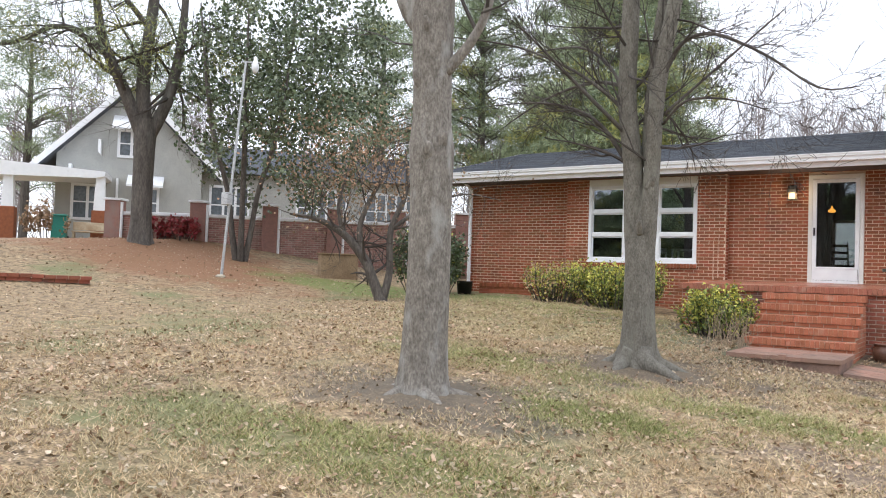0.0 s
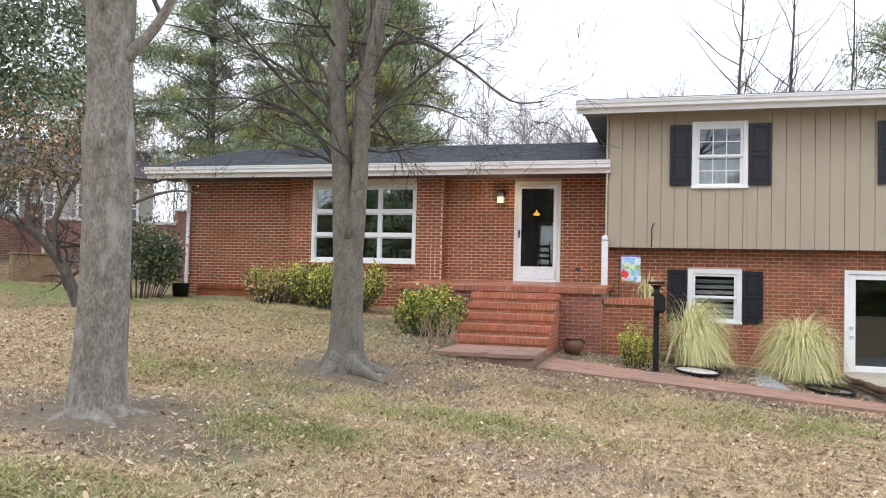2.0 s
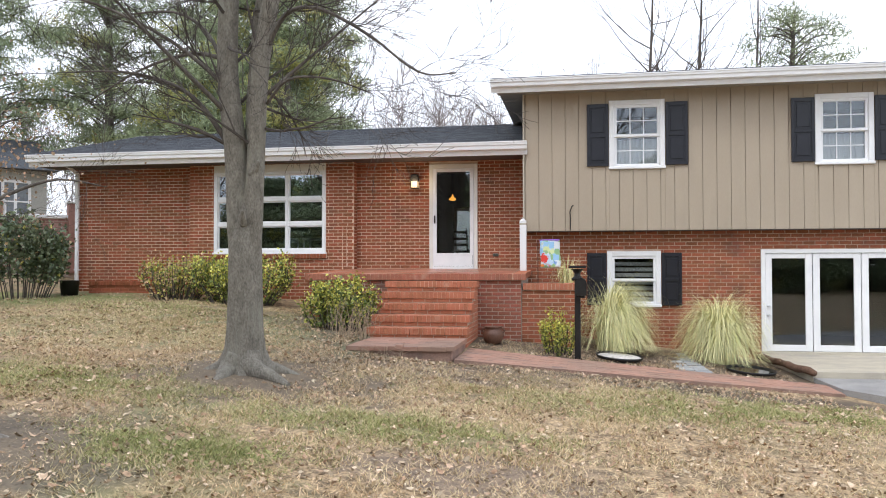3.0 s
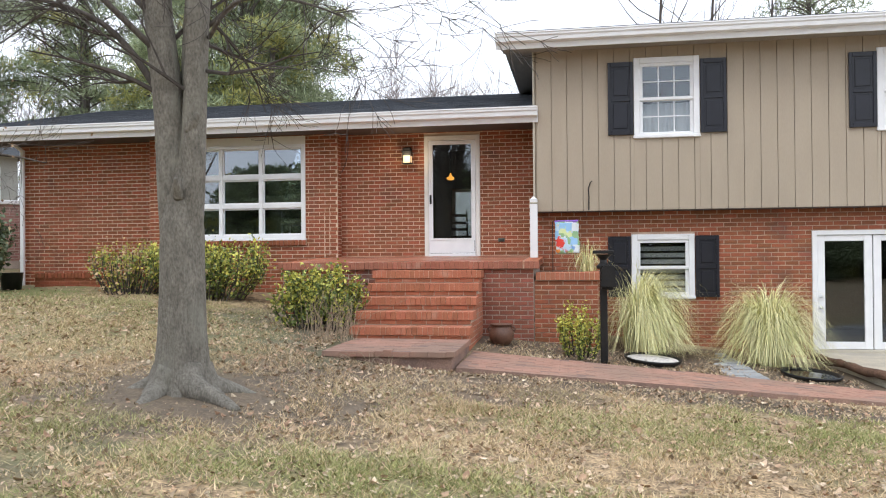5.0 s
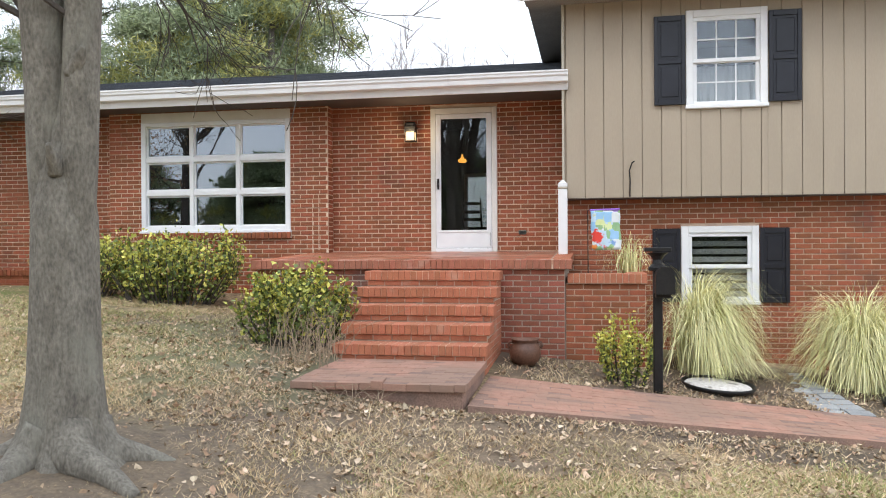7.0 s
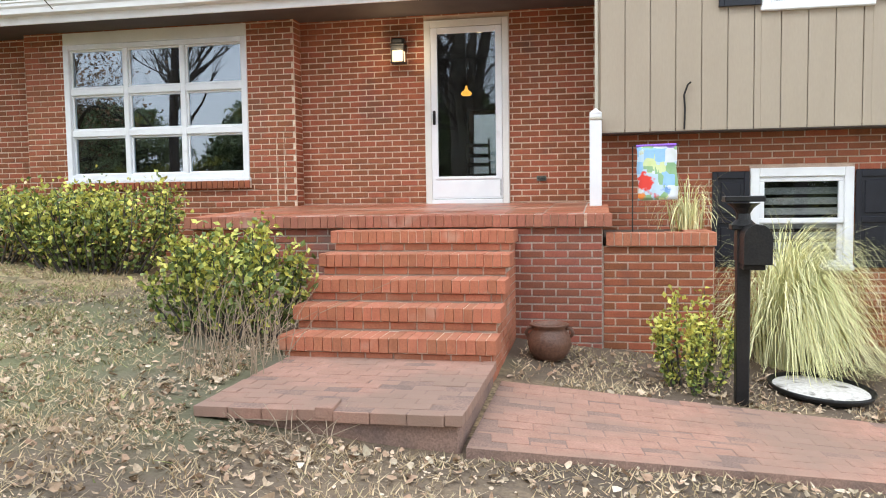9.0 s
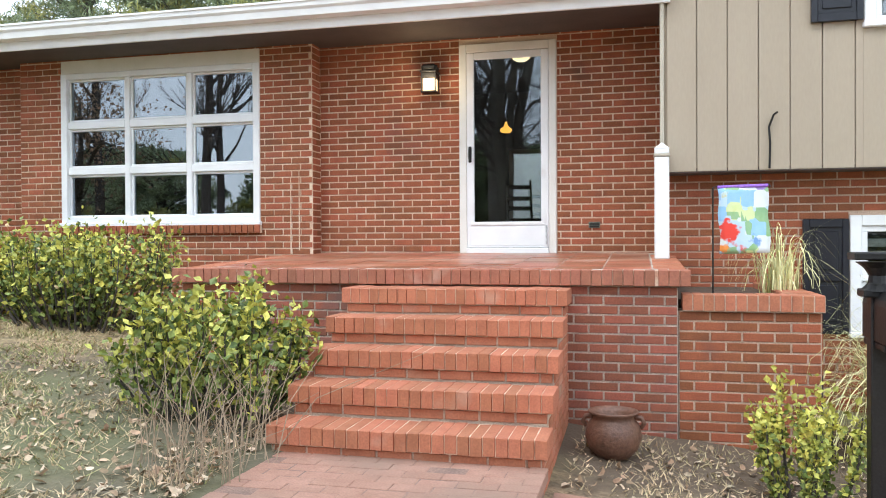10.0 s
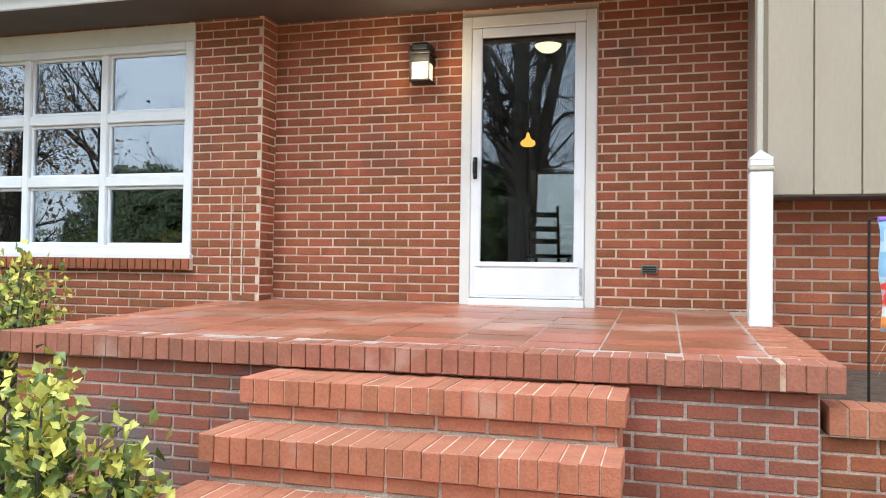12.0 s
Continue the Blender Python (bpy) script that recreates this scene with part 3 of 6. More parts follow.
def picture_window():
    x0, x1, z0, z1 = WIN
    w = thing("window_1", "white nine-pane picture window reflecting trees and sky", "window", kind="structure")
    y = BAY_Y + 0.0
    part("header_board", Shape().box(x0, x1, y - 0.012, y + 0.1, z1 - 0.15, z1, 0.006), M_CREAM, w, "cream header board")
    part("window_frame", Shape().box(x0, x0 + 0.075, y - 0.02, y + 0.12, z0, z1 - 0.15, 0.006).box(x1 - 0.075, x1, y - 0.02, y + 0.12, z0, z1 - 0.15, 0.006)
         .box(x0 + 0.075, x1 - 0.075, y - 0.02, y + 0.12, z1 - 0.21, z1 - 0.15, 0.006).box(x0 + 0.075, x1 - 0.075, y - 0.02, y + 0.12, z0 + 0.02, z0 + 0.085, 0.006), M_PAINT, w)
    part("window_sill", Shape().box(x0 - 0.02, x1 + 0.02, y - 0.055, y + 0.1, z0 - 0.025, z0 + 0.02, 0.008), M_PAINT, w)
    ix0, ix1, iz0, iz1 = x0 + 0.075, x1 - 0.075, z0 + 0.085, z1 - 0.21
    cw, ch = (ix1 - ix0) / 3, (iz1 - iz0) / 3
    for i in (1, 2):
        part("mullion", Shape().box(ix0 + cw * i - 0.03, ix0 + cw * i + 0.03, y + 0.0, y + 0.09, iz0, iz1, 0.006), M_PAINT, w)
        for k in range(3):
            part("transom", Shape().box(ix0 + cw * k + (0.03 if k else 0), ix0 + cw * (k + 1) - (0.03 if k < 2 else 0), y + 0.002, y + 0.09, iz0 + ch * i - 0.04, iz0 + ch * i + 0.04, 0.006), M_PAINT, w)
    for i in range(3):
        for j in range(3):
            a, b = ix0 + cw * i + 0.032 * (i > 0), ix0 + cw * (i + 1) - 0.032 * (i < 2)
            c, d = iz0 + ch * j + 0.042 * (j > 0), iz0 + ch * (j + 1) - 0.042 * (j < 2)
            s = sash(w, a, b, y + 0.03, c, d, 0.022)
            glass(s, a + 0.02, b - 0.02, y + 0.05, c + 0.02, d - 0.02)


def storm_door():
    x0, x1, z0, z1 = DOOR
    d = thing("door_1", "white storm door with full glass and a kick panel", "door", kind="structure")
    y = DOOR_Y - 0.03
    part("door_casing", Shape().box(x0, x0 + 0.075, y, y + 0.14, z0, z1, 0.006).box(x1 - 0.075, x1, y, y + 0.14, z0, z1, 0.006).box(x0 + 0.075, x1 - 0.075, y, y + 0.14, z1 - 0.085, z1, 0.006), M_CREAM, d, "cream door casing")
    part("threshold", Shape().box(x0 + 0.075, x1 - 0.075, y - 0.03, y + 0.2, z0 + 0.02, z0 + 0.075, 0.006), M_PAINT, d)
    a, b, lo, hi = x0 + 0.078, x1 - 0.078, z0 + 0.08, z1 - 0.09
    leaf = part("door_leaf", Shape().box(a, a + 0.075, y + 0.0, y + 0.035, lo, hi, 0.006).box(b - 0.075, b, y + 0.0, y + 0.035, lo, hi, 0.006)
                .box(a + 0.075, b - 0.075, y + 0.0, y + 0.035, hi - 0.07, hi, 0.006).box(a + 0.075, b - 0.075, y + 0.0, y + 0.035, lo, lo + 0.24, 0.006), M_PAINT, d)
    part("kick_panel", Shape().box(a + 0.03, b - 0.03, y - 0.006, y + 0.0, lo + 0.02, lo + 0.21, 0.003), M_PAINT, leaf)
    part("glazing_bead", Shape().box(a + 0.04, b - 0.04, y - 0.012, y - 0.001, lo + 0.225, lo + 0.26, 0.004), M_PAINT, leaf)
    glass(leaf, a + 0.075, b - 0.075, y + 0.014, lo + 0.24, hi - 0.07, M_GLASS_DOOR)
    part("closer", Shape().tube([(b - 0.02, y - 0.02, lo + 0.03), (b - 0.02, y - 0.02, lo + 0.22)], [0.009] * 2, 8), M_GALV, leaf)
    part("door_handle", Shape().box(a + 0.02, a + 0.05, y - 0.02, y, lo + 0.86, lo + 1.02, 0.006).tube([(a + 0.035, y - 0.02, lo + 0.88), (a + 0.035, y - 0.055, lo + 0.9), (a + 0.035, y - 0.055, lo + 0.98), (a + 0.035, y - 0.02, lo + 1.0)], [0.009] * 4, 8), M_BLACK, leaf, "black pull handle")


def hung_window(name, x0, x1, z0, z1, y, grid, label, casing=0.09):
    w = thing(name, label, "window", kind="structure")
    c = casing
    part("window_frame", Shape().box(x0, x0 + c, y - 0.03, y + 0.08, z0 + 0.05, z1, 0.006).box(x1 - c, x1, y - 0.03, y + 0.08, z0 + 0.05, z1, 0.006).box(x0 + c, x1 - c, y - 0.03, y + 0.08, z1 - c, z1, 0.006), M_PAINT, w)
    part("window_sill", Shape().box(x0 - 0.01, x1 + 0.01, y - 0.05, y + 0.08, z0, z0 + 0.05, 0.008), M_PAINT, w)
    a, b, lo, hi = x0 + c, x1 - c, z0 + 0.05, z1 - c
    mid = (lo + hi) / 2
    for k, (p, q, off) in enumerate(((mid - 0.02, hi, 0.0), (lo, mid + 0.02, 0.03))):
        s = sash(w, a, b, y - 0.01 + off, p, q, 0.05)
        glass(s, a + 0.04, b - 0.04, y + 0.01 + off, p + 0.04, q - 0.04, M_GLASS_DOOR)
        if grid:
            for i in (1, 2):
                x = a + 0.05 + (b - a - 0.1) * i / 3
                part("glazing_bar", Shape().box(x - 0.009, x + 0.009, y - 0.004 + off, y + 0.008 + off, p + 0.05, q - 0.05, 0.002), M_PAINT, s)
            zz = (p + q) / 2
            part("glazing_bar", Shape().box(a + 0.05, b - 0.05, y - 0.006 + off, y + 0.007 + off, zz - 0.009, zz + 0.009, 0.002), M_PAINT, s)
    if grid:
        cs = Shape()
        for x in np.arange(a, b - 0.04, 0.045):
            zig = 0.02 * math.sin(x * 60)
            cs.add([(x, y + 0.12 + zig, lo), (x + 0.045, y + 0.12 - zig, lo), (x + 0.045, y + 0.12 - zig, mid - 0.05), (x, y + 0.12 + zig, mid - 0.05)], [(0, 1, 2, 3)])
        cur = tagged(part("curtain", cs, M_CURTAIN, None), "white gathered cafe curtain behind the lower sash", "curtain")
        cur.modifiers.new("thick", "SOLIDIFY").thickness = 0.004
    else:
        for zz, n in ((mid + 0.06, 3), (lo + 0.05, 4)):
            bl = thing("blind", "grey window blind drawn behind the glass", "blind")
            for i in range(n):
                part("slat", Shape().box(a, b, y + 0.11, y + 0.118, zz + 0.105 * i, zz + 0.105 * i + 0.07, 0.003), M_BLIND, bl)
    return w


def shutter(x0, x1, z0, z1, y):
    s = thing("shutter", "black panelled wooden window shutter", "shutter", (x0, y, z0), "window shutters")
    w, h = x1 - x0, z1 - z0
    part("frame", Shape().box(0, 0.05, -0.04, -0.002, 0, h, 0.004).box(w - 0.05, w, -0.04, -0.002, 0, h, 0.004).box(0.05, w - 0.05, -0.04, -0.002, 0, 0.07, 0.004)
         .box(0.05, w - 0.05, -0.04, -0.002, h - 0.07, h, 0.004).box(0.05, w - 0.05, -0.04, -0.002, h * 0.46, h * 0.46 + 0.06, 0.004), M_SHUTTER, s)
    for p, q in ((0.07, h * 0.46), (h * 0.46 + 0.06, h - 0.07)):
        part("panel", Shape().box(0.05, w - 0.05, -0.022, -0.002, p, q).box(0.085, w - 0.085, -0.034, -0.022, p + 0.035, q - 0.035, 0.01), M_SHUTTER, s)
    return s


picture_window()
storm_door()

# ---- house: the two-storey part ----
UPW = [(0.955, 1.955, 3.455, 4.725), (4.52, 5.49, 3.455, 4.71)]
wall("wall_upper", -0.60, 8.5, SIDE_Y + 0.03, 2.36, 5.1, UPW, 0.2, M_TAN, "tan board-and-batten upper storey wall")
siding = thing("siding", "tan vertical boards of the upper storey, divided by grooves", "siding", kind="structure")
for i in range(37):
    x0, x1 = -0.58 + 0.2455 * i + 0.004, -0.58 + 0.2455 * (i + 1) - 0.004
    cuts = [(x0, x1, 2.33, 4.98)]
    for a, b, c, d in UPW:
        if a < x1 and b > x0:
            p, q = max(a, x0), min(b, x1)
            cuts = [r for r in ((x0, p, 2.33, 4.98), (q, x1, 2.33, 4.98), (p, q, 2.33, c), (p, q, d, 4.98)) if r[1] - r[0] > 0.004]
    s = Shape()
    for p, q, c, d in cuts:
        s.box(p, q, SIDE_Y + 0.006, SIDE_Y + 0.028, c, d, 0.003)
    part("board", s, M_TAN, siding)
# dark colour here draws the shadow line below the siding
solid("trim_skirt", Shape().box(-0.62, 8.5, SIDE_Y + 0.012, SIDE_Y + 0.42, 2.318, 2.358, 0.004), M_SOFFIT_SHADED, "board under the siding, coloured dark for the shadow there", "trim", "structure")
solid("wall_upper_side", Shape().box(-0.60, -0.42, SIDE_Y + 0.23, 23.5, 2.33, 5.1), M_TAN_SHADED, "tan sided return wall above the low roof, shade in its colour", "wall", "structure")
solid("trim_corner", Shape().box(-0.635, -0.602, SIDE_Y - 0.01, SIDE_Y + 0.12, 2.33, 5.0, 0.004), M_TANTRIM, "tan corner board of the upper storey", "trim", "structure")
LOW = [(0.915, 1.895, 0.915, 1.95), (3.65, 7.05, 0.10, 1.975)]
low_wall = brick_wall("wall_lower", -0.60, 8.5, LOW_Y, -0.2, 2.325, LOW, near=(0.6, 1.7), label="red brick lower storey wall with pale joints", mortar=M_MORTAR_MID)
solid("wall_lower_side", Shape().box(-0.6, -0.36, LOW_Y + 0.24, 23.5, -0.2, 2.33), M_MORTAR, "brick return wall beside the porch", "wall", "structure")
solid("wall_far_end", Shape().box(8.3, 8.5, SIDE_Y + 0.25, 23.5, -0.2, 6.0), M_TAN, "plain far end wall of the house", "wall", "structure")
shingle_roof("roof_upper_front", -1.15, 8.9, 15.15, 5.10, 19.6, 6.0, "dark grey shingle roof of the upper storey")
solid("roof_upper_back", Shape().prism([(-1.15, 19.6, 6.0), (-1.15, 24.2, 5.1), (-1.15, 24.2, 5.0), (-1.15, 19.6, 5.88)], (10.05, 0, 0)), M_SHINGLE, "dark grey shingle back slope of the upper roof", "roof", "structure")
gutter("gutter_upper", -1.18, 8.9, 15.17, 4.94, 0.14, "white metal gutter along the upper eave")
solid("soffit_upper", Shape().box(-1.1, 8.9, 15.23, SIDE_Y + 0.004, 4.90, 4.93), M_TAN_SHADED, "painted soffit boards under the upper eave, shade in their colour", "soffit", "structure")
solid("soffit_rake", Shape().box(-1.1, -0.6, SIDE_Y + 0.03, 23.6, 4.99, 5.02), M_TAN_SHADED, "painted soffit of the upper gable overhang, shade in its colour", "soffit", "structure")
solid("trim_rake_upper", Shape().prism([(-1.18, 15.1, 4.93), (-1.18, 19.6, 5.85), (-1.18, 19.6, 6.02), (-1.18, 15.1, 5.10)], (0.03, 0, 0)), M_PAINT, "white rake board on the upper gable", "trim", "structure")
solid("gable_upper", Shape().prism([(-0.6, 15.7, 5.1), (-0.6, 23.5, 5.1), (-0.6, 19.6, 5.86)], (0.18, 0, 0)), M_TAN_SHADED, "tan gable of the upper storey, shade in its colour", "wall", "structure")
for i, (a, b, c, d) in enumerate(UPW):
    hung_window("window_%d" % (i + 2), a, b, c, d, SIDE_Y + 0.01, True, "white six-over-six sash window with cafe curtains")
    shutter(a - 0.40, a - 0.01, c + 0.06, d - 0.06, SIDE_Y)
    shutter(b + 0.01, b + 0.40, c + 0.06, d - 0.06, SIDE_Y)
a, b, c, d = LOW[0]
hung_window("window_4", a, b, c, d, LOW_Y, False, "white one-over-one sash window with drawn blinds")
shutter(a - 0.37, a - 0.01, c + 0.03, d - 0.03, LOW_Y - 0.01)
shutter(b + 0.01, b + 0.37, c + 0.03, d - 0.03, LOW_Y - 0.01)


def glass_doors():
    x0, x1, z0, z1 = LOW[1]
    d = thing("door_2", "white glazed patio doors, dark inside", "patio door", kind="structure")
    y = LOW_Y
    part("door_casing", Shape().box(x0, x0 + 0.07, y - 0.03, y + 0.1, z0, z1, 0.005).box(x1 - 0.07, x1, y - 0.03, y + 0.1, z0, z1, 0.005).box(x0 + 0.07, x1 - 0.07, y - 0.03, y + 0.1, z1 - 0.07, z1, 0.005), M_PAINT, d)
    part("threshold", Shape().box(x0, x1, y - 0.05, y + 0.1, z0 - 0.03, z0 + 0.03, 0.006), M_TANTRIM, d)
    for i in range(4):
        a = x0 + 0.075 + 0.815 * i
        b, lo, hi, e = a + 0.80, z0 + 0.035, z1 - 0.075, 0.115
        leaf = part("door_leaf", Shape().box(a, a + e, y, y + 0.045, lo, hi, 0.006).box(b - e, b, y, y + 0.045, lo, hi, 0.006).box(a + e, b - e, y, y + 0.045, lo, lo + e, 0.006).box(a + e, b - e, y, y + 0.045, hi - e * 0.8, hi, 0.006), M_PAINT, d)
        glass(leaf, a + e - 0.005, b - e + 0.005, y + 0.02, lo + e - 0.005, hi - e * 0.8 + 0.005, M_GLASS_DOOR)
        if i == 0:
            for zz in (0.78, 0.95):
                part("door_handle", Shape().lathe([(0.0, -0.02), (0.028, -0.015), (0.03, 0.0), (0.018, 0.02), (0.0, 0.022)], (a + 0.05, y - 0.02, zz), 12), M_GALV, leaf, "metal door knob")


glass_doors()

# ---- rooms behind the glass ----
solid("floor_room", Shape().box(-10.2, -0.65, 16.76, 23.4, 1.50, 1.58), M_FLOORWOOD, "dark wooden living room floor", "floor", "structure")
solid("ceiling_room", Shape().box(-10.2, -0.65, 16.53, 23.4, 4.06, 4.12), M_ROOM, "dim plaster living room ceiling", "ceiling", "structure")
solid("wall_room_back", Shape().box(-10.2, -2.78, 20.9, 21.0, 1.58, 4.06).box(-2.1, -0.65, 20.9, 21.0, 1.58, 4.06), M_ROOM, "back wall of the living room, dimness in its colour", "wall", "structure")
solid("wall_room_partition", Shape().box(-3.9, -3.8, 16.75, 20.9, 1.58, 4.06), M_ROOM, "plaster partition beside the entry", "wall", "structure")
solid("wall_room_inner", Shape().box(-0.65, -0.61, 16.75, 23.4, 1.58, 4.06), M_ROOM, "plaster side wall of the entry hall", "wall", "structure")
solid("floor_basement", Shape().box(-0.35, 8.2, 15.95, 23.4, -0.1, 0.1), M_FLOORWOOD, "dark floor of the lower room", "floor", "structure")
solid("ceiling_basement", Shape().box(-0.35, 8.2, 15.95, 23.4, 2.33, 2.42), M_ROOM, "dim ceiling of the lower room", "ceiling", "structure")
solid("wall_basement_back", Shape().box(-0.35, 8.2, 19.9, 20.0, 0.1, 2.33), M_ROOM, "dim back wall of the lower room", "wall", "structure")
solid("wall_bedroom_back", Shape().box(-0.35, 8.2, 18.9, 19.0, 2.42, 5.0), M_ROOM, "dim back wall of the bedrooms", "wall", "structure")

hall = thing("ceiling_light", "lit flush ceiling light with a frosted bowl", "ceiling light", (-2.21, 18.3, 4.06))
part("plate", Shape().lathe([(0.13, -0.05), (0.14, -0.02), (0.1, 0.0)]), M_BLACK, hall)
part("bowl", Shape().lathe([(0.015, -0.12), (0.065, -0.108), (0.105, -0.08), (0.125, -0.05)]), M_BOWL, hall, "frosted glowing bowl", True)
pend = thing("pendant_lamp", "lit amber pendant lamp hanging in the hall", "pendant lamp", (-2.61, 19.6, 4.36))
part("cord", Shape().tube([(0, 0, -0.95), (0, 0, -0.3)], [0.006, 0.006], 6), M_BLACK, pend)
part("shade", Shape().lathe([(0.02, -1.105), (0.06, -1.10), (0.085, -1.075), (0.075, -1.045), (0.035, -1.02), (0.02, -0.985), (0.012, -0.95)]), M_AMBER, pend, "amber glass shade", True)
backdoor = thing("window_5", "tall pale window at the back of the hall", "window", kind="structure")
part("window_frame", Shape().box(-2.78, -2.71, 20.88, 20.98, 1.6, 3.17, 0.005).box(-2.17, -2.1, 20.88, 20.98, 1.6, 3.17, 0.005).box(-2.71, -2.17, 20.88, 20.98, 3.1, 3.17, 0.005), M_PAINT, backdoor)
glass(backdoor, -2.71, -2.17, 20.93, 1.6, 3.1)
solid("wall_hall_lintel", Shape().box(-2.78, -2.1, 20.9, 21.0, 3.17, 4.06), M_ROOM, "hall wall above the back window, dimness in its colour", "wall", "structure")
# added panel on the closed rear wall, so the hall window shows something pale
solid("window_6", Shape().box(-3.7, -1.2, 23.44, 23.49, 1.6, 3.9).box(-3.7, -3.62, 23.40, 23.44, 1.6, 3.9), M_BLIND, "added pale panel standing in for daylight behind the hall", "window", "structure")
# added lamp inside, turned on that panel to imitate daylight
rw = bpy.data.lights.new("window_daylight", "AREA")
rw.shape, rw.size, rw.size_y, rw.energy = "RECTANGLE", 1.6, 1.4, 55
new("window_daylight", rw).matrix_world = look((-2.5, 21.5, 3.6), (-2.5, 23.4, 2.4))


def chair(x, y, turn):
    c = thing("dining_chair", "dark wooden dining chair with a ladder back", "chair", (x, y, 1.58))
    c.rotation_euler.z = radians(turn)
    part("seat", Shape().box(-0.21, 0.21, -0.2, 0.2, 0.43, 0.47, 0.012), M_DARKWOOD, c)
    for i in (-0.18, 0.18):
        part("leg", Shape().tube([(i, -0.17, 0), (i, -0.17, 0.43)], [0.016, 0.02], 8), M_DARKWOOD, c)
        part("leg", Shape().tube([(i, 0.2, 0), (i, 0.18, 0.45), (i * 1.05, 0.27, 1.02)], [0.016, 0.02, 0.015], 8), M_DARKWOOD, c)
    for z, yy in ((0.62, 0.205), (0.76, 0.225), (0.92, 0.255)):
        part("back_slat", Shape().box(-0.18, 0.18, yy - 0.01, yy + 0.01, z - 0.03, z + 0.03, 0.006), M_DARKWOOD, c)


chair(-2.36, 19.5, 25)
tab = thing("side_table", "white side table behind the picture window", "table", (-5.1, 17.6, 1.58))
part("tabletop", Shape().box(-0.5, 0.5, -0.25, 0.25, 0.68, 0.72, 0.01), M_PAINT, tab)
for i in (-0.46, 0.46):
    for j in (-0.21, 0.21):
        part("leg", Shape().tube([(i, j, 0), (i, j, 0.68)], [0.02, 0.025], 8), M_PAINT, tab)
tv = thing("side_chair", "white metal chair behind the picture window", "chair", (-6.0, 17.5, 1.58))
part("seat", Shape().box(-0.2, 0.2, -0.2, 0.2, 0.43, 0.46, 0.01), M_PAINT, tv)
part("backrest", Shape().box(-0.21, 0.21, 0.18, 0.21, 0.62, 0.74, 0.01), M_PAINT, tv)
for i in (-0.19, 0.19):
    part("leg", Shape().tube([(i, 0.19, 0), (i, 0.2, 0.74)], [0.014, 0.014], 8), M_PAINT, tv)
    part("leg", Shape().tube([(i, -0.18, 0), (i, -0.17, 0.43)], [0.014, 0.014], 8), M_PAINT, tv)

# ---- wall fittings ----
lamp = thing("wall_lantern", "black wall lantern with a lit bulb", "wall lamp", (-2.86, DOOR_Y, 3.42))
part("backplate", Shape().box(-0.05, 0.05, -0.03, 0.0, -0.03, 0.13, 0.006), M_BLACK, lamp)
part("cap", Shape().box(-0.075, 0.075, -0.19, -0.03, 0.04, 0.11, 0.02).box(-0.085, 0.085, -0.2, -0.025, 0.025, 0.045, 0.004).box(-0.07, 0.07, -0.18, -0.045, -0.03, 0.024, 0.004), M_BLACK, lamp)
cage = part("cage", Shape().box(-0.075, -0.065, -0.185, -0.175, -0.16, 0.03).box(0.065, 0.075, -0.185, -0.175, -0.16, 0.03).box(-0.075, -0.065, -0.05, -0.04, -0.16, 0.03)
            .box(0.065, 0.075, -0.05, -0.04, -0.16, 0.03).box(-0.08, 0.08, -0.19, -0.035, -0.175, -0.16, 0.003), M_BLACK, lamp)
part("shade", Shape().box(-0.062, 0.062, -0.172, -0.052, -0.158, -0.031, 0.004), M_BULB, lamp, "glowing seeded glass shade")
pl = bpy.data.lights.new("lantern_light", "POINT")
pl.energy, pl.color, pl.shadow_soft_size = 3.0, (1.0, 0.75, 0.45), 0.05
new("lantern_light", pl).location = (-2.86, DOOR_Y - 0.28, 3.36)
vent = thing("wall_vent", "small weathered metal vent in the brick wall", "vent", (-1.235, DOOR_Y - 0.012, 1.90))
part("frame", Shape().box(-0.055, 0.055, -0.012, 0.0, -0.03, 0.03, 0.004), M_RUSTY, vent)
for i in range(3):
    part("slat", Shape().box(-0.045, 0.045, -0.018, -0.012, -0.02 + 0.016 * i, -0.012 + 0.016 * i), M_BLACK, vent)
cable = solid("cable", Shape().tube([(0.24, SIDE_Y - 0.012, 2.34), (0.245, SIDE_Y - 0.014, 2.55), (0.235, SIDE_Y - 0.014, 2.68), (0.27, SIDE_Y - 0.03, 2.78), (0.30, SIDE_Y - 0.04, 2.80)], [0.009] * 5, 6), M_BLACK, "dark cable stub hanging on the siding", "cable")
scar = thing("mortar_scar", "two pale old mortar lines on the brick pier", "mortar lines", (-4.285, BAY_Y - 0.009, 0))
for x, z0, z1 in ((-0.055, 1.62, 2.42), (0.04, 1.66, 2.5)):
    part("line", Shape().prism([(x - 0.006, 0, z0), (x + 0.007, 0, z0), (x + 0.003, 0, z1), (x - 0.004, 0, z1)], (0, -0.004, 0)), M_MORTAR, scar)

# ---- porch, steps and path ----
def lift(x, y):
    return rise(x, y) + 0.035 * noise.noise((x * 0.5, y * 0.5, 0)) + 0.012 * noise.noise((x * 2.2, y * 2.2, 3))


def cube(name, material, parent, x0, x1, y0, y1, z0, z1, wob=0.003):
    j = random.uniform
    return piece(name, "cube", material, parent, Matrix.LocRotScale(((x0 + x1) / 2, (y0 + y1) / 2 + j(-wob, wob), (z0 + z1) / 2 + j(-wob, wob)), Euler((0, 0, j(-wob, wob))), (x1 - x0, y1 - y0, z1 - z0)))


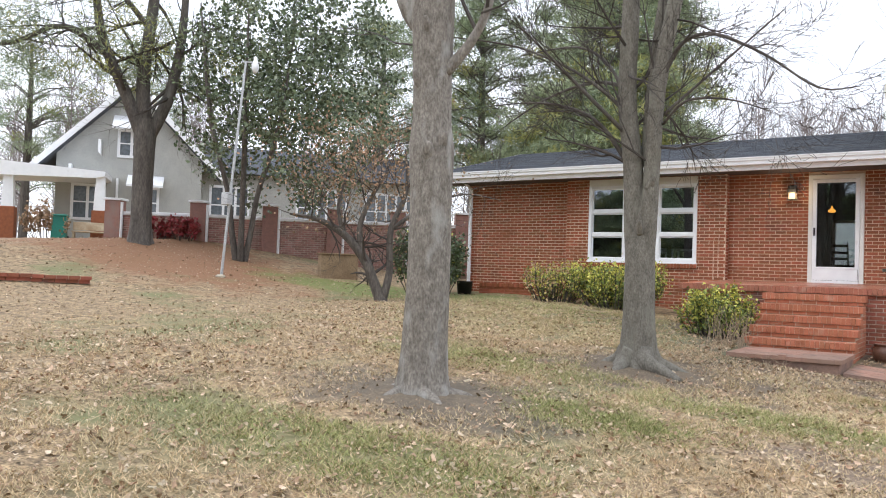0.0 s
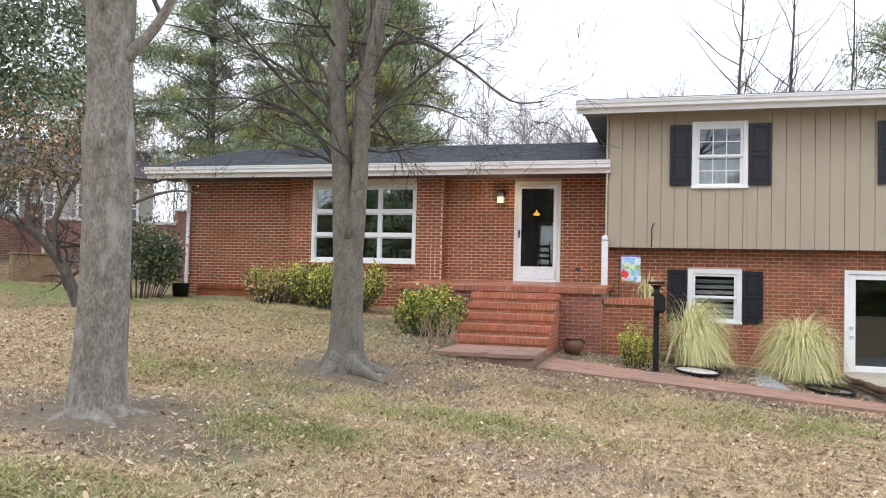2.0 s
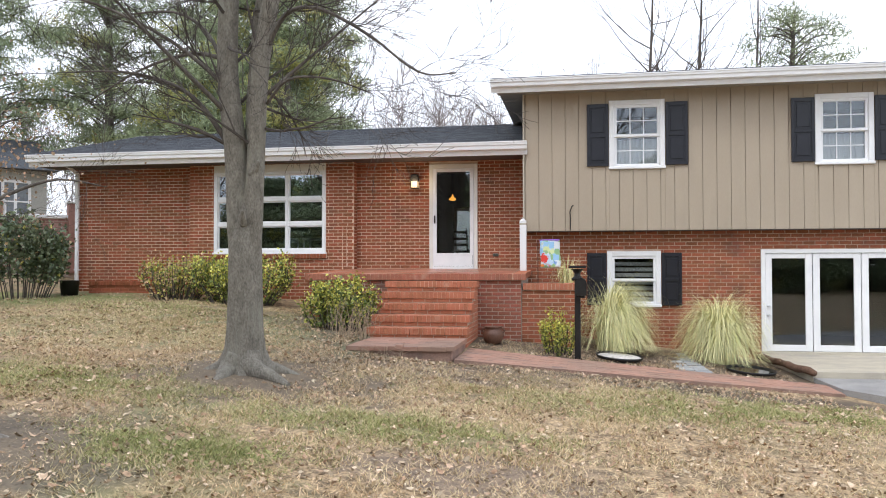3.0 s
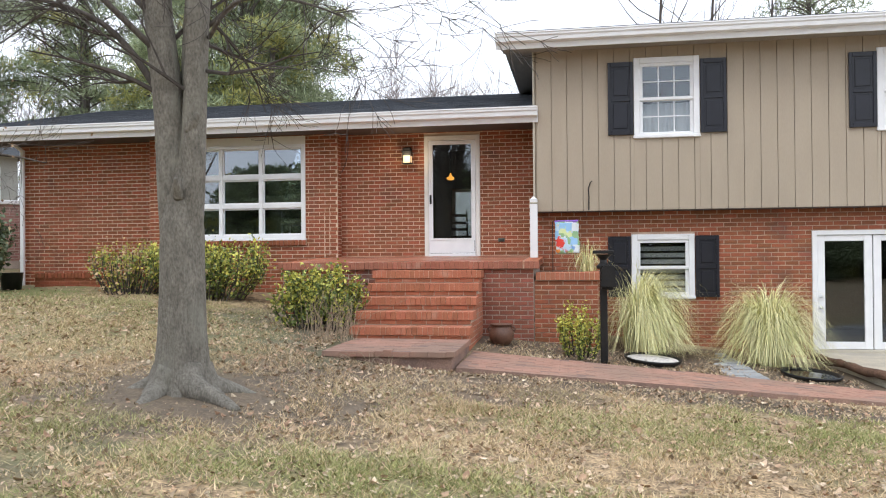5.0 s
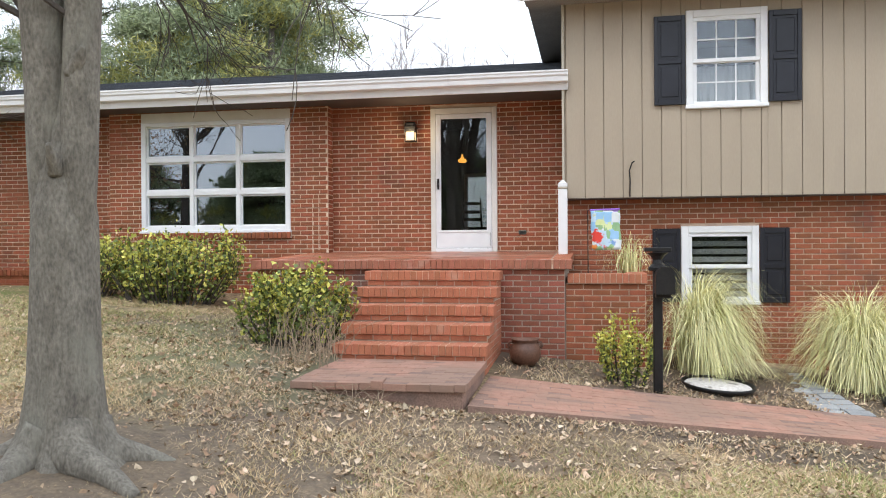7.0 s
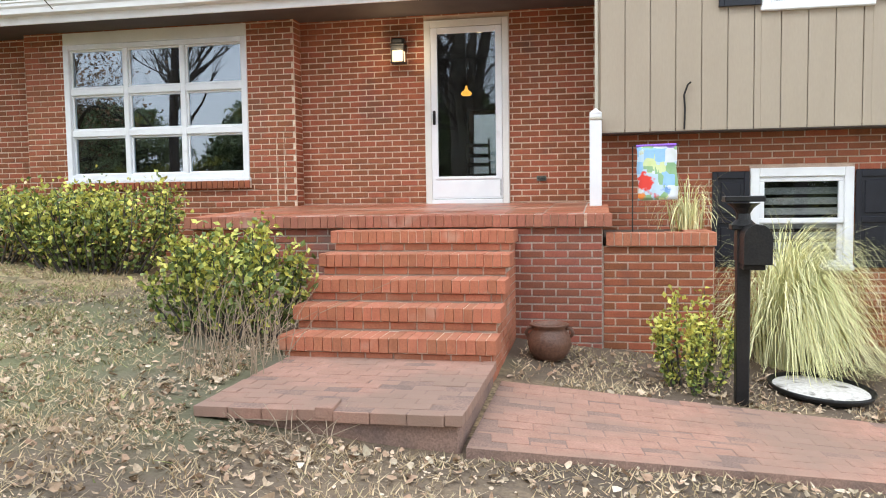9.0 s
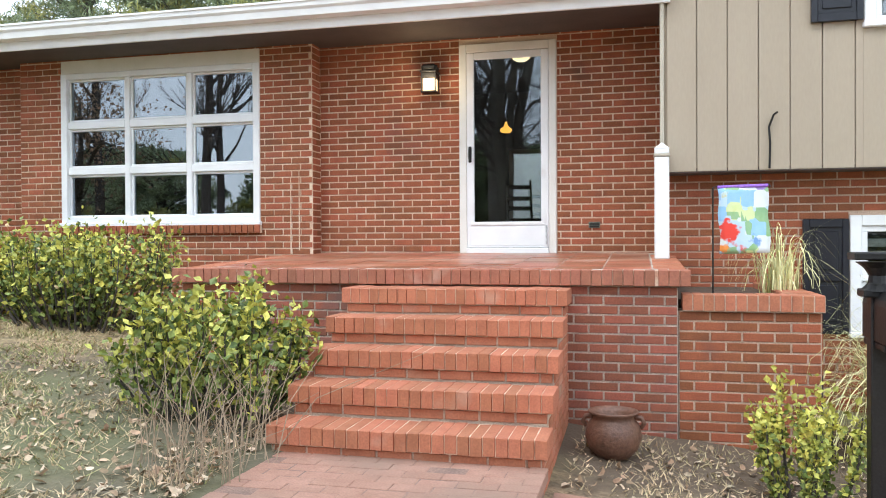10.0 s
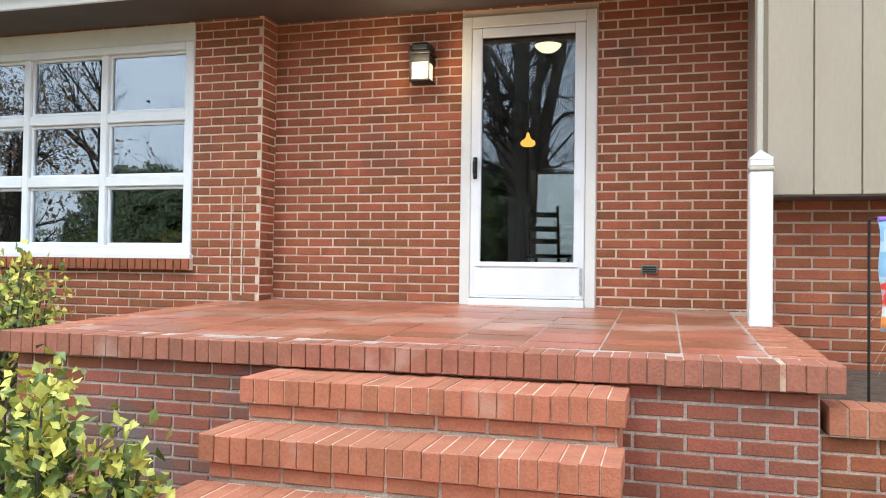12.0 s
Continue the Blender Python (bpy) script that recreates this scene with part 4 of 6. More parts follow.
porch = thing("porch", "raised brick porch with rowlock edging and worn red tiles", "porch")
part("base", Shape().box(-4.30, -0.56, 14.17, BAY_Y - 0.012, 0.2, 1.44).box(-4.09, -0.61, BAY_Y - 0.012, DOOR_Y - 0.012, 0.2, 1.44), M_MORTAR_OLD, porch)
part("bed", Shape().prism([(-4.28, 14.16, 1.44), (-4.28, 14.16, 1.5415), (-4.28, 16.26, 1.6165), (-4.28, 16.26, 1.44)], (3.67, 0, 0)).prism([(-4.09, 16.26, 1.44), (-4.09, 16.26, 1.6165), (-4.09, 16.48, 1.6244), (-4.09, 16.48, 1.44)], (3.48, 0, 0)), M_MORTAR_OLD, porch)
brick_face(porch, (-4.30, 14.17), 0, 3.74, 0.25, 1.435, near=(2.4, 1.0), material=M_BRICK_OLD)
brick_face(porch, (-4.30, 16.25), -90, 2.08, 0.5, 1.435, keep=0)
slope = math.atan2(0.075, 2.1)
part("cap_bed", Shape().box(-4.352, -0.51, 14.117, 14.31, 1.441, 1.544), M_STEPBED, porch)
for i in range(55):
    x = -4.36 + 0.0702 * i
    t = random.uniform(-0.004, 0.004)
    x += 0.02 if i > 51 else 0.0
    cube("rowlock_brick", M_CAP, porch, x + 0.002, x + 0.0685, 14.105 + t, 14.31, 1.44, 1.547)
for side, x in (("a", -4.36), ("b", -0.715)):
    for i in range(27):
        y = 14.32 + 0.0702 * i
        if y + 0.07 > 16.2:
            break
        z = 0.0357 * (y - 14.3)
        cube("rowlock_brick", M_STEP, porch, x, x + 0.215, y, y + 0.064, 1.45 + z, 1.551 + z)
for i in range(10):
    for j in range(11):
        x, y = -4.135 + 0.3415 * i, 14.325 + 0.197 * j
        if y > 16.4:
            continue
        m = Matrix.LocRotScale((x + 0.168, y + 0.095, 1.535 + 0.0357 * (y + 0.095 - 14.3) + random.uniform(-0.002, 0.002)), Euler((slope, 0, 0)), (0.332, 0.189, 0.03))
        piece("tile", "cube", M_PORCH_TILE, porch, m)

post = thing("porch_post", "white wooden porch post with a pointed cap", "post", (-0.625, 15.56, 1.588))
part("shaft", Shape().box(-0.06, 0.06, -0.06, 0.06, 0, 0.86, 0.008), M_PAINT, post)
part("collar", Shape().box(-0.066, 0.066, -0.066, 0.066, 0.862, 0.885, 0.006), M_TANTRIM, post)
part("cap", Shape().box(-0.06, 0.06, -0.06, 0.06, 0.886, 0.925, 0.006).prism([(-0.06, -0.06, 0.925), (0.06, -0.06, 0.925), (0.06, 0.06, 0.925), (-0.06, 0.06, 0.925)], (0, 0, 0.012))
     .add([(-0.055, -0.055, 0.937), (0.055, -0.055, 0.937), (0.055, 0.055, 0.937), (-0.055, 0.055, 0.937), (0, 0, 0.985)], [(0, 1, 4), (1, 2, 4), (2, 3, 4), (3, 0, 4)]), M_PAINT, post)

planter = thing("brick_planter", "raised red brick planter with soil beside the porch", "planter")
part("body", Shape().box(-0.555, 0.34, 14.205, 14.40, -0.1, 1.27).box(0.14, 0.34, 14.40, 15.94, -0.1, 1.27), M_MORTAR_MID, planter)
part("soil", Shape().box(-0.55, 0.139, 14.401, 15.94, 0.9, 1.335), M_SOIL, planter, "dark planter soil")
brick_face(planter, (-0.555, 14.205), 0, 0.895, 0.05, 1.27, first=1)
brick_face(planter, (0.34, 14.205), 90, 1.73, 0.0, 1.27, keep=150, near=(0, 0.9))
part("cap_bed", Shape().box(-0.525, 0.355, 14.165, 14.373, 1.272, 1.379), M_MORTAR_MID, planter)
for i in range(13):
    x = -0.53 + 0.0685 * i
    cube("rowlock_brick", M_STEP, planter, x, x + 0.062, 14.16, 14.375, 1.275, 1.383)
for i in range(22):
    y = 14.385 + 0.0685 * i
    cube("rowlock_brick", M_STEP, planter, 0.14, 0.362, y, y + 0.062, 1.275, 1.383)

stairs = thing("porch_steps", "five broad brick steps with rowlock treads", "steps")
RISE, RUN, TOP1, FRONT1 = 0.173, 0.2925, 0.735, 12.63
for k in range(5):
    f, top = FRONT1 + RUN * k, TOP1 + RISE * k
    part("step_core", Shape().box(-2.80, -1.30, f + 0.035, FRONT1 + RUN * (k + 1) + 0.034 if k < 4 else 14.165, 0.2, top - 0.104), M_MORTAR_MID, stairs)
for k in range(5):
    f, top = FRONT1 + RUN * k, TOP1 + RISE * k
    deep = 0.30 if k < 4 else 0.37
    part("mortar_bed", Shape().box(-2.822, -1.274, f + 0.009, f + deep, top - 0.1035, top - 0.003), M_STEPBED, stairs)
    for i in range(23):
        x = -2.83 + 0.0680 * i
        t = random.uniform(-0.004, 0.002)
        cube("rowlock_brick", M_STEP, stairs, x + 0.0022, x + 0.0662, f + t, f + deep, top - 0.103, top)
    brick_face(stairs, (-2.80, f + 0.035), 0, 1.50, top - RISE + 0.002, top - 0.105, first=k, material=M_STEP)
brick_face(stairs, (-1.30, FRONT1 + 0.035), 90, 1.5, 0.36, 1.315, [(RUN * k, RUN * (k + 1), TOP1 + RISE * k - 0.106, 3) for k in range(4)], keep=120, material=M_STEP)
brick_face(stairs, (-2.80, 14.165), -90, 1.5, 0.5, 1.315, [(1.5 - RUN * (k + 1), 1.5 - RUN * k, TOP1 + RISE * k - 0.106, 3) for k in range(5)][:4], keep=60, material=M_STEP)

landing = thing("brick_landing", "brick paved landing on a concrete base below the steps", "landing")
part("base", Shape().box(-2.73, -1.29, 11.345, 12.66, 0.1, 0.526, 0.01).box(-2.75, -1.272, 11.315, 12.65, 0.526, 0.5845), M_PATHBED, landing, "dark weathered concrete base")
for j in range(13):
    x = -2.76 - 0.1 * (j % 2)
    while x < -1.27:
        a, b = max(x, -2.76), min(x + 0.2, -1.265)
        if b - a > 0.03:
            y = 11.30 + 0.1045 * j
            cube("paver", M_PAVER, landing, a + 0.002, b - 0.002, y + 0.002, y + 0.1025, 0.527, 0.587)
        x += 0.2
solid("loose_brick", Shape().box(-0.1, 0.1, -0.05, 0.05, 0, 0.06, 0.004), M_PAVER, "loose brick lying on the edge of the landing", "brick").matrix_basis = pose(-2.02, 11.40, 0.545, 2, 0, 96)

path = thing("brick_path", "sloping red brick garden path", "path")


def path_at(u, v):
    lo, hi = 11.30 + 0.85 * u, 12.78 + 0.22 * u
    return -1.25 + 5.15 * u, lo + (hi - lo) * v, 0.43 - 0.47 * u


c = [path_at(u, v) for u, v in ((0, 0), (1, 0), (1, 1), (0, 1))]
part("base", Shape().prism([(x, y, z - 0.28) for x, y, z in c], (0, 0, 0.2755)), M_PATHBED, path, "earthy mortar bed")
for j in range(11):
    for i in range(26):
        u0 = (i + 0.5 * (j % 2)) / 26.0
        u1 = min(u0 + 1 / 26.0, 1.0)
        if u1 - u0 < 0.01:
            continue
        p, q = Vector(path_at((u0 + u1) / 2, (j + 0.5) / 11)), Vector(path_at(u1, (j + 0.5) / 11))
        o = Vector(path_at(u0, (j + 0.5) / 11))
        d = (q - o).normalized()
        wide = (path_at((u0 + u1) / 2, 1)[1] - path_at((u0 + u1) / 2, 0)[1]) / 11
        m = Matrix.LocRotScale(p + Vector((0, 0, -0.03 + random.uniform(-0.003, 0.003))), Euler((0, math.asin(-d.z), math.atan2(d.y, d.x))), ((q - o).length - 0.003, wide - 0.003, 0.055))
        piece("paver", "cube", M_PAVER, path, m)

# ---- yard beside the lower storey ----
solid("patio", Shape().prism([(3.85, 13.45, -0.2), (9, 13.45, -0.2), (9, 15.94, -0.2), (3.62, 15.94, -0.2)], (0, 0, 0.285)), M_CONCRETE, "pale concrete patio slab before the glass doors", "patio", "structure")
solid("road", Shape().prism([(3.86, 13.44, -0.35), (3.93, 12.35, -0.35), (4.6, 11.3, -0.35), (6.0, 10.0, -0.35), (14, 5.0, -0.35), (14, 13.44, -0.35)], (0, 0, 0.345)), M_DRIVE, "worn grey concrete driveway", "driveway", "structure")
slabs = thing("stone_path", "short row of grey stone slabs in the bed", "stepping stones")
for i in range(9):
    y = 13.15 + 0.235 * i
    for k in (0, 1):
        x = 2.02 - 0.09 * (y - 13.2) + 0.225 * k
        piece("slab", "cube", M_STONE, slabs, Matrix.LocRotScale((x, y, 0.06 + 0.008 * i + random.uniform(-0.006, 0.006)), Euler((0, 0, random.uniform(-0.05, 0.05))), (0.215, 0.225, 0.07)))
log = thing("log_edging", "rotting brown log edging beside the patio", "log")
for k, (x0, y0, x1, y1) in enumerate(((3.50, 15.4, 3.66, 14.45), (3.66, 14.4, 3.84, 13.35))):
    part("log", Shape().tube([(x0 + (x1 - x0) * t, y0 + (y1 - y0) * t, 0.085 + 0.012 * math.sin(9 * t + k)) for t in np.linspace(0, 1, 7)], [0.05, 0.06, 0.056, 0.062, 0.055, 0.06, 0.045], 10), M_LOG, log, smooth=True)


def dish(x, y, filled):
    z = lift(x, y) + 0.01
    d = thing("plant_saucer", "black plastic saucer full of white gravel" if filled else "black plastic saucer of dark rain water", "saucer", (x, y, z))
    part("rim", Shape().lathe([(0.28, -0.02), (0.36, 0.02), (0.375, 0.055), (0.36, 0.06), (0.34, 0.03), (0.28, 0.012)], sides=36), M_BLACK, d, smooth=True)
    part("gravel" if filled else "water", Shape().lathe([(0.30, 0.013), (0.335, 0.035), (0.2, 0.052 if filled else 0.036), (0.01, 0.056 if filled else 0.036)], sides=36), M_GRAVEL if filled else M_WATER, d, "white gravel" if filled else "dark water")
    d.rotation_euler = (radians(3), radians(4), 0)


dish(1.02, 13.62, True)
dish(3.02, 13.75, False)

pot = thing("clay_pot", "round brown clay pot with handles and dry litter", "pot", (-0.97, 13.58, lift(-0.97, 13.58) + 0.0))
part("body", Shape().lathe([(0.0, 0.0), (0.095, 0.0), (0.15, 0.06), (0.172, 0.13), (0.16, 0.2), (0.13, 0.235), (0.125, 0.255), (0.15, 0.275), (0.155, 0.285), (0.14, 0.288), (0.115, 0.255), (0.12, 0.2), (0.0, 0.19)], sides=32), M_TERRACOTTA, pot, smooth=True)
for s in (-1, 1):
    part("handle", Shape().tube([(s * 0.125, 0, 0.25), (s * 0.165, 0, 0.25), (s * 0.185, 0, 0.215), (s * 0.165, 0, 0.185)], [0.014, 0.015, 0.015, 0.013], 8), M_TERRACOTTA, pot, smooth=True)
part("litter", Shape().lathe([(0.118, 0.2), (0.08, 0.225), (0.03, 0.215), (0.0, 0.22)], sides=14), M_GRAVEL, pot, "pale dry litter")

mz = lift(0.38, 13.1)
mail = thing("mailbox", "black mailbox on a black wooden post", "mailbox", (0.38, 13.1, mz - 0.05))
part("post", Shape().box(-0.045, 0.045, -0.045, 0.045, 0, 1.32, 0.008), M_BLACK, mail)
part("top_bracket", Shape().box(-0.13, 0.13, -0.08, 0.08, 1.45, 1.49, 0.006).lathe([(0.11, 1.44), (0.07, 1.41), (0.045, 1.37), (0.05, 1.33), (0.09, 1.29)], sides=16).box(-0.085, 0.085, -0.07, 0.07, 1.26, 1.30, 0.006), M_BLACK, mail)
arch = [(0.085 * math.cos(a), 1.12 + 0.085 * math.sin(a)) for a in np.linspace(0, math.pi, 9)]
box_p = [(0.085, 0.94)] + arch + [(-0.085, 0.94)]
part("box", Shape().prism([(0.05 + x * 1.0, -0.26, z + 0.1) for x, z in box_p], (0, 0.42, 0)), M_BLACK, mail)
part("door_flap", Shape().prism([(0.05 + x * 1.04, -0.275, z + 0.1) for x, z in box_p], (0, 0.012, 0)), M_BLACK, mail)
part("shelf_arm", Shape().box(-0.03, 0.11, -0.2, 0.16, 1.0, 1.035, 0.005), M_BLACK, mail)


def flag_material():
    m = surf("printed_cloth", (0.24, 0.46, 0.72), (0.78, 0.84, 0.86), 9, 0.8, 0.1, 80, c3=(0.22, 0.42, 0.16), stain=11.0, cut=0.52, local=True, grain=0.1)
    n, k = m.node_tree.nodes, m.node_tree.links
    b = n["Principled BSDF"]
    tc = n.new("ShaderNodeTexCoord")
    cells = n.new("ShaderNodeTexVoronoi")
    cells.distance = "CHEBYCHEV"
    cells.inputs["Scale"].default_value, cells.inputs["Randomness"].default_value = 10.0, 0.6
    k.new(tc.outputs["Object"], cells.inputs["Vector"])
    prints = n.new("ShaderNodeValToRGB")
    prints.color_ramp.interpolation = "CONSTANT"
    hues = ((0.0, (0.30, 0.55, 0.82)), (0.26, (0.78, 0.82, 0.84)), (0.38, (0.28, 0.48, 0.20)), (0.56, (0.55, 0.72, 0.86)), (0.72, (0.70, 0.78, 0.35)), (0.84, (0.36, 0.20, 0.60)))
    while len(prints.color_ramp.elements) < len(hues):
        prints.color_ramp.elements.new(0.99)
    for e, (at, colour) in zip(prints.color_ramp.elements, hues):
        e.position, e.color = at, (*colour, 1)
    k.new(cells.outputs["Color"], prints.inputs["Fac"])
    blend = n.new("ShaderNodeMix")
    blend.data_type = "RGBA"
    blend.inputs["Factor"].default_value = 0.88
    k.new(b.inputs["Base Color"].links[0].from_socket, blend.inputs[6])
    k.new(prints.outputs["Color"], blend.inputs[7])
    last = blend.outputs[2]
    for c, r, colour in (((-0.09, 0, -0.30), 0.07, (0.80, 0.07, 0.05)), ((-0.13, 0, -0.42), 0.03, (0.85, 0.30, 0.06)), ((-0.02, 0, -0.40), 0.03, (0.75, 0.08, 0.06)), ((0.09, 0, -0.36), 0.03, (0.18, 0.34, 0.65)), ((-0.11, 0, -0.05), 0.025, (0.65, 0.6, 0.15))):
        d = n.new("ShaderNodeVectorMath")
        d.operation = "DISTANCE"
        d.inputs[1].default_value = c
        k.new(tc.outputs["Object"], d.inputs[0])
        ns = n.new("ShaderNodeTexNoise")
        ns.inputs["Scale"].default_value = 22
        k.new(tc.outputs["Object"], ns.inputs["Vector"])
        ad = n.new("ShaderNodeMath")
        ad.operation = "MULTIPLY_ADD"
        ad.inputs[1].default_value = 0.12
        k.new(ns.outputs["Fac"], ad.inputs[0])
        k.new(d.outputs["Value"], ad.inputs[2])
        rr = n.new("ShaderNodeMapRange")
        for key, v in (("From Min", r + 0.05), ("From Max", r + 0.07), ("To Min", 1.0), ("To Max", 0.0)):
            rr.inputs[key].default_value = v
        k.new(ad.outputs[0], rr.inputs["Value"])
        x = n.new("ShaderNodeMix")
        x.data_type = "RGBA"
        k.new(rr.outputs["Result"], x.inputs["Factor"])
        k.new(last, x.inputs[6])
        x.inputs[7].default_value = (*colour, 1)
        last = x.outputs[2]
    k.new(last, b.inputs["Base Color"])
    return m


flag = thing("garden_flag", "small bright garden flag printed with flowers on a stake", "flag", (-0.10, 14.58, 2.11))
part("stake", Shape().tube([(-0.20, 0, -0.80), (-0.20, 0, 0.012), (-0.17, 0, 0.022), (0.18, 0.03, 0.03), (0.19, 0.03, 0.012)], [0.006] * 5, 6), M_BLACK, flag, "thin black metal stake")
cl = Shape()
for j in range(13):
    for i in range(9):
        x, z = -0.17 + 0.34 * i / 8, 0.012 - 0.47 * j / 12
        cl.v.append((x + 0.02 * j / 12 + 0.006 * math.sin(j * 0.9), 0.022 * math.sin(x * 16 + z * 5) * (0.25 + j / 16) + 0.1 * x, z + 0.03 * x))
cl.f = [(j * 9 + i, j * 9 + i + 1, (j + 1) * 9 + i + 1, (j + 1) * 9 + i) for j in range(12) for i in range(8)]
cloth = part("cloth", cl, flag_material(), flag, "flowered printed cloth", True)
cloth.modifiers.new("thick", "SOLIDIFY").thickness = 0.003
part("header_tape", Shape().tube([(-0.17, -0.017, 0.012), (0.0, 0.002, 0.018), (0.17, 0.02, 0.022)], [0.012] * 3, 8), surf("purple_cloth", (0.25, 0.10, 0.5), (0.3, 0.15, 0.6), 6, 0.8, 0.1, 40), flag, "purple top hem")


# ---- plants ----
def leaf(s, p, size, way, wide=0.28):
    """One folded leaf of four corners."""
    way = Vector(way).normalized()
    side = way.orthogonal()
    side.rotate(Matrix.Rotation(random.uniform(0, 6.28), 3, way))
    up = way.cross(side)
    p = Vector(p)
    mid = p + way * size * 0.5
    o = len(s.v)
    s.v.extend((tuple(p), tuple(mid + side * size * wide + up * size * 0.08), tuple(p + way * size), tuple(mid - side * size * wide + up * size * 0.08)))
    s.f.extend(((o, o + 1, o + 2), (o, o + 2, o + 3)))


def rnd_dir(up=0.0):
    v = Vector((random.gauss(0, 1), random.gauss(0, 1), random.gauss(0, 1)))
    v.normalize()
    v.z += up
    return v.normalized()


def shrub(x, y, rx, ry, h, count, label, gold=0.25, pale=0.0, size=0.055, flat=0.0, base=None, green=None, stems=26, low=0.25, foot_in=0.6):
    z = lift(x, y) if base is None else base
    b = thing("shrub", label, "shrub", (x, y, z))
    st, g, gd, pl = Shape(), Shape(), Shape(), Shape()
    tips = []
    for i in range(stems):
        a, r = random.uniform(0, 6.283), math.sqrt(random.random())
        top = Vector((rx * r * math.cos(a), ry * r * math.sin(a), h * (0.72 + 0.34 * random.random()) * (1 - (1 - flat) * 0.45 * r * r)))
        foot = Vector((top.x * foot_in, top.y * foot_in, -0.03))
        mid = foot.lerp(top, 0.55) + Vector((top.x * 0.12, top.y * 0.12, 0.0))
        st.tube([foot, mid, top], [0.012, 0.008, 0.003], 5)
        tips += [(foot, mid, top)]
    for i in range(count):
        f, m, t = random.choice(tips)
        u = low + (1 - low) * random.random() ** 0.6
        p = f.lerp(m, min(u / 0.55, 1)) if u < 0.55 else m.lerp(t, (u - 0.55) / 0.45)
        spread = (0.05 + 0.16 * u) * max(rx, 0.35) * 1.3
        p = p + rnd_dir() * spread * random.random()
        q = random.random()
        top_bias = max(0.0, min(1.0, p.z / h))
        tgt = pl if q < pale else gd if q < pale + gold * (0.3 + 1.4 * top_bias) else g
        leaf(tgt, p, size * random.uniform(0.65, 1.25), rnd_dir(0.5))
    part("brushwood", st, M_TWIG, b, "thin brown stems")
    part("foliage", g, green or M_LEAF, b)
    if gd.v:
        part("golden_foliage", gd, M_LEAF_GOLD, b, "yellow variegated leaves")
    if pl.v:
        part("withered_foliage", pl, M_LEAF_PALE, b, "pale withered leaves")
    return b


shrub(-5.95, 15.05, 1.0, 0.6, 0.86, 7500, "clipped green and yellow variegated hedge by the window", 0.42, 0.03, 0.058, 0.95, stems=90, low=0.0)
shrub(-7.4, 15.15, 0.78, 0.5, 0.82, 2900, "thinner hedge with pale withered flowers and yellow leaves", 0.34, 0.34, 0.055, 0.6, stems=60, low=0.0)
shrub(-3.38, 13.05, 0.62, 0.5, 0.9, 4200, "loose green and yellow leafed shrub beside the steps", 0.46, 0.0, 0.056, 0.15, stems=40, low=0.1)
shrub(0.08, 13.3, 0.32, 0.26, 0.72, 2300, "small bright yellow variegated shrub by the mailbox", 0.75, 0.0, 0.042, 0.2, stems=15, low=0.0)
shrub(-10.65, 15.0, 0.95, 0.8, 1.75, 5200, "dark green shrub at the end of the wing", 0.02, 0.02, 0.09, 0.3, green=M_MAGNOLIA, stems=30)
bin_b = solid("black_bucket", Shape().lathe([(0.0, 0.0), (0.16, 0.0), (0.19, 0.3), (0.2, 0.31), (0.18, 0.31), (0.15, 0.05), (0.0, 0.04)], sides=20), M_BLACK, "black plastic bucket by the wing corner", "bucket", smooth=True)
bin_b.location = (-9.95, 15.55, lift(-9.95, 15.55))


def dry_stalks(x, y, rx, ry, h, count, label):
    s = Shape()
    for i in range(count):
        a, r = random.uniform(0, 6.283), math.sqrt(random.random())
        px, py = x + rx * r * math.cos(a), y + ry * r * math.sin(a)
        z = lift(px, py) - 0.01
        dx, dy = random.gauss(0, 0.14), random.gauss(0, 0.14)
        hh = h * random.uniform(0.5, 1.1)
        s.tube([(px, py, z), (px + dx * 0.4, py + dy * 0.4, z + hh * 0.55), (px + dx * 1.4, py + dy * 1.4, z + hh)], [0.0035, 0.0026, 0.0013], 4, False)
    return solid("dry_stalks", s, M_STALK, label, "dry stalks", "stuff")


dry_stalks(-3.0, 12.3, 0.34, 0.45, 0.6, 75, "clump of dry brown stalks beside the landing")
dry_stalks(-2.2, 11.2, 0.35, 0.06, 0.16, 30, "short dry stalks along the landing edge")


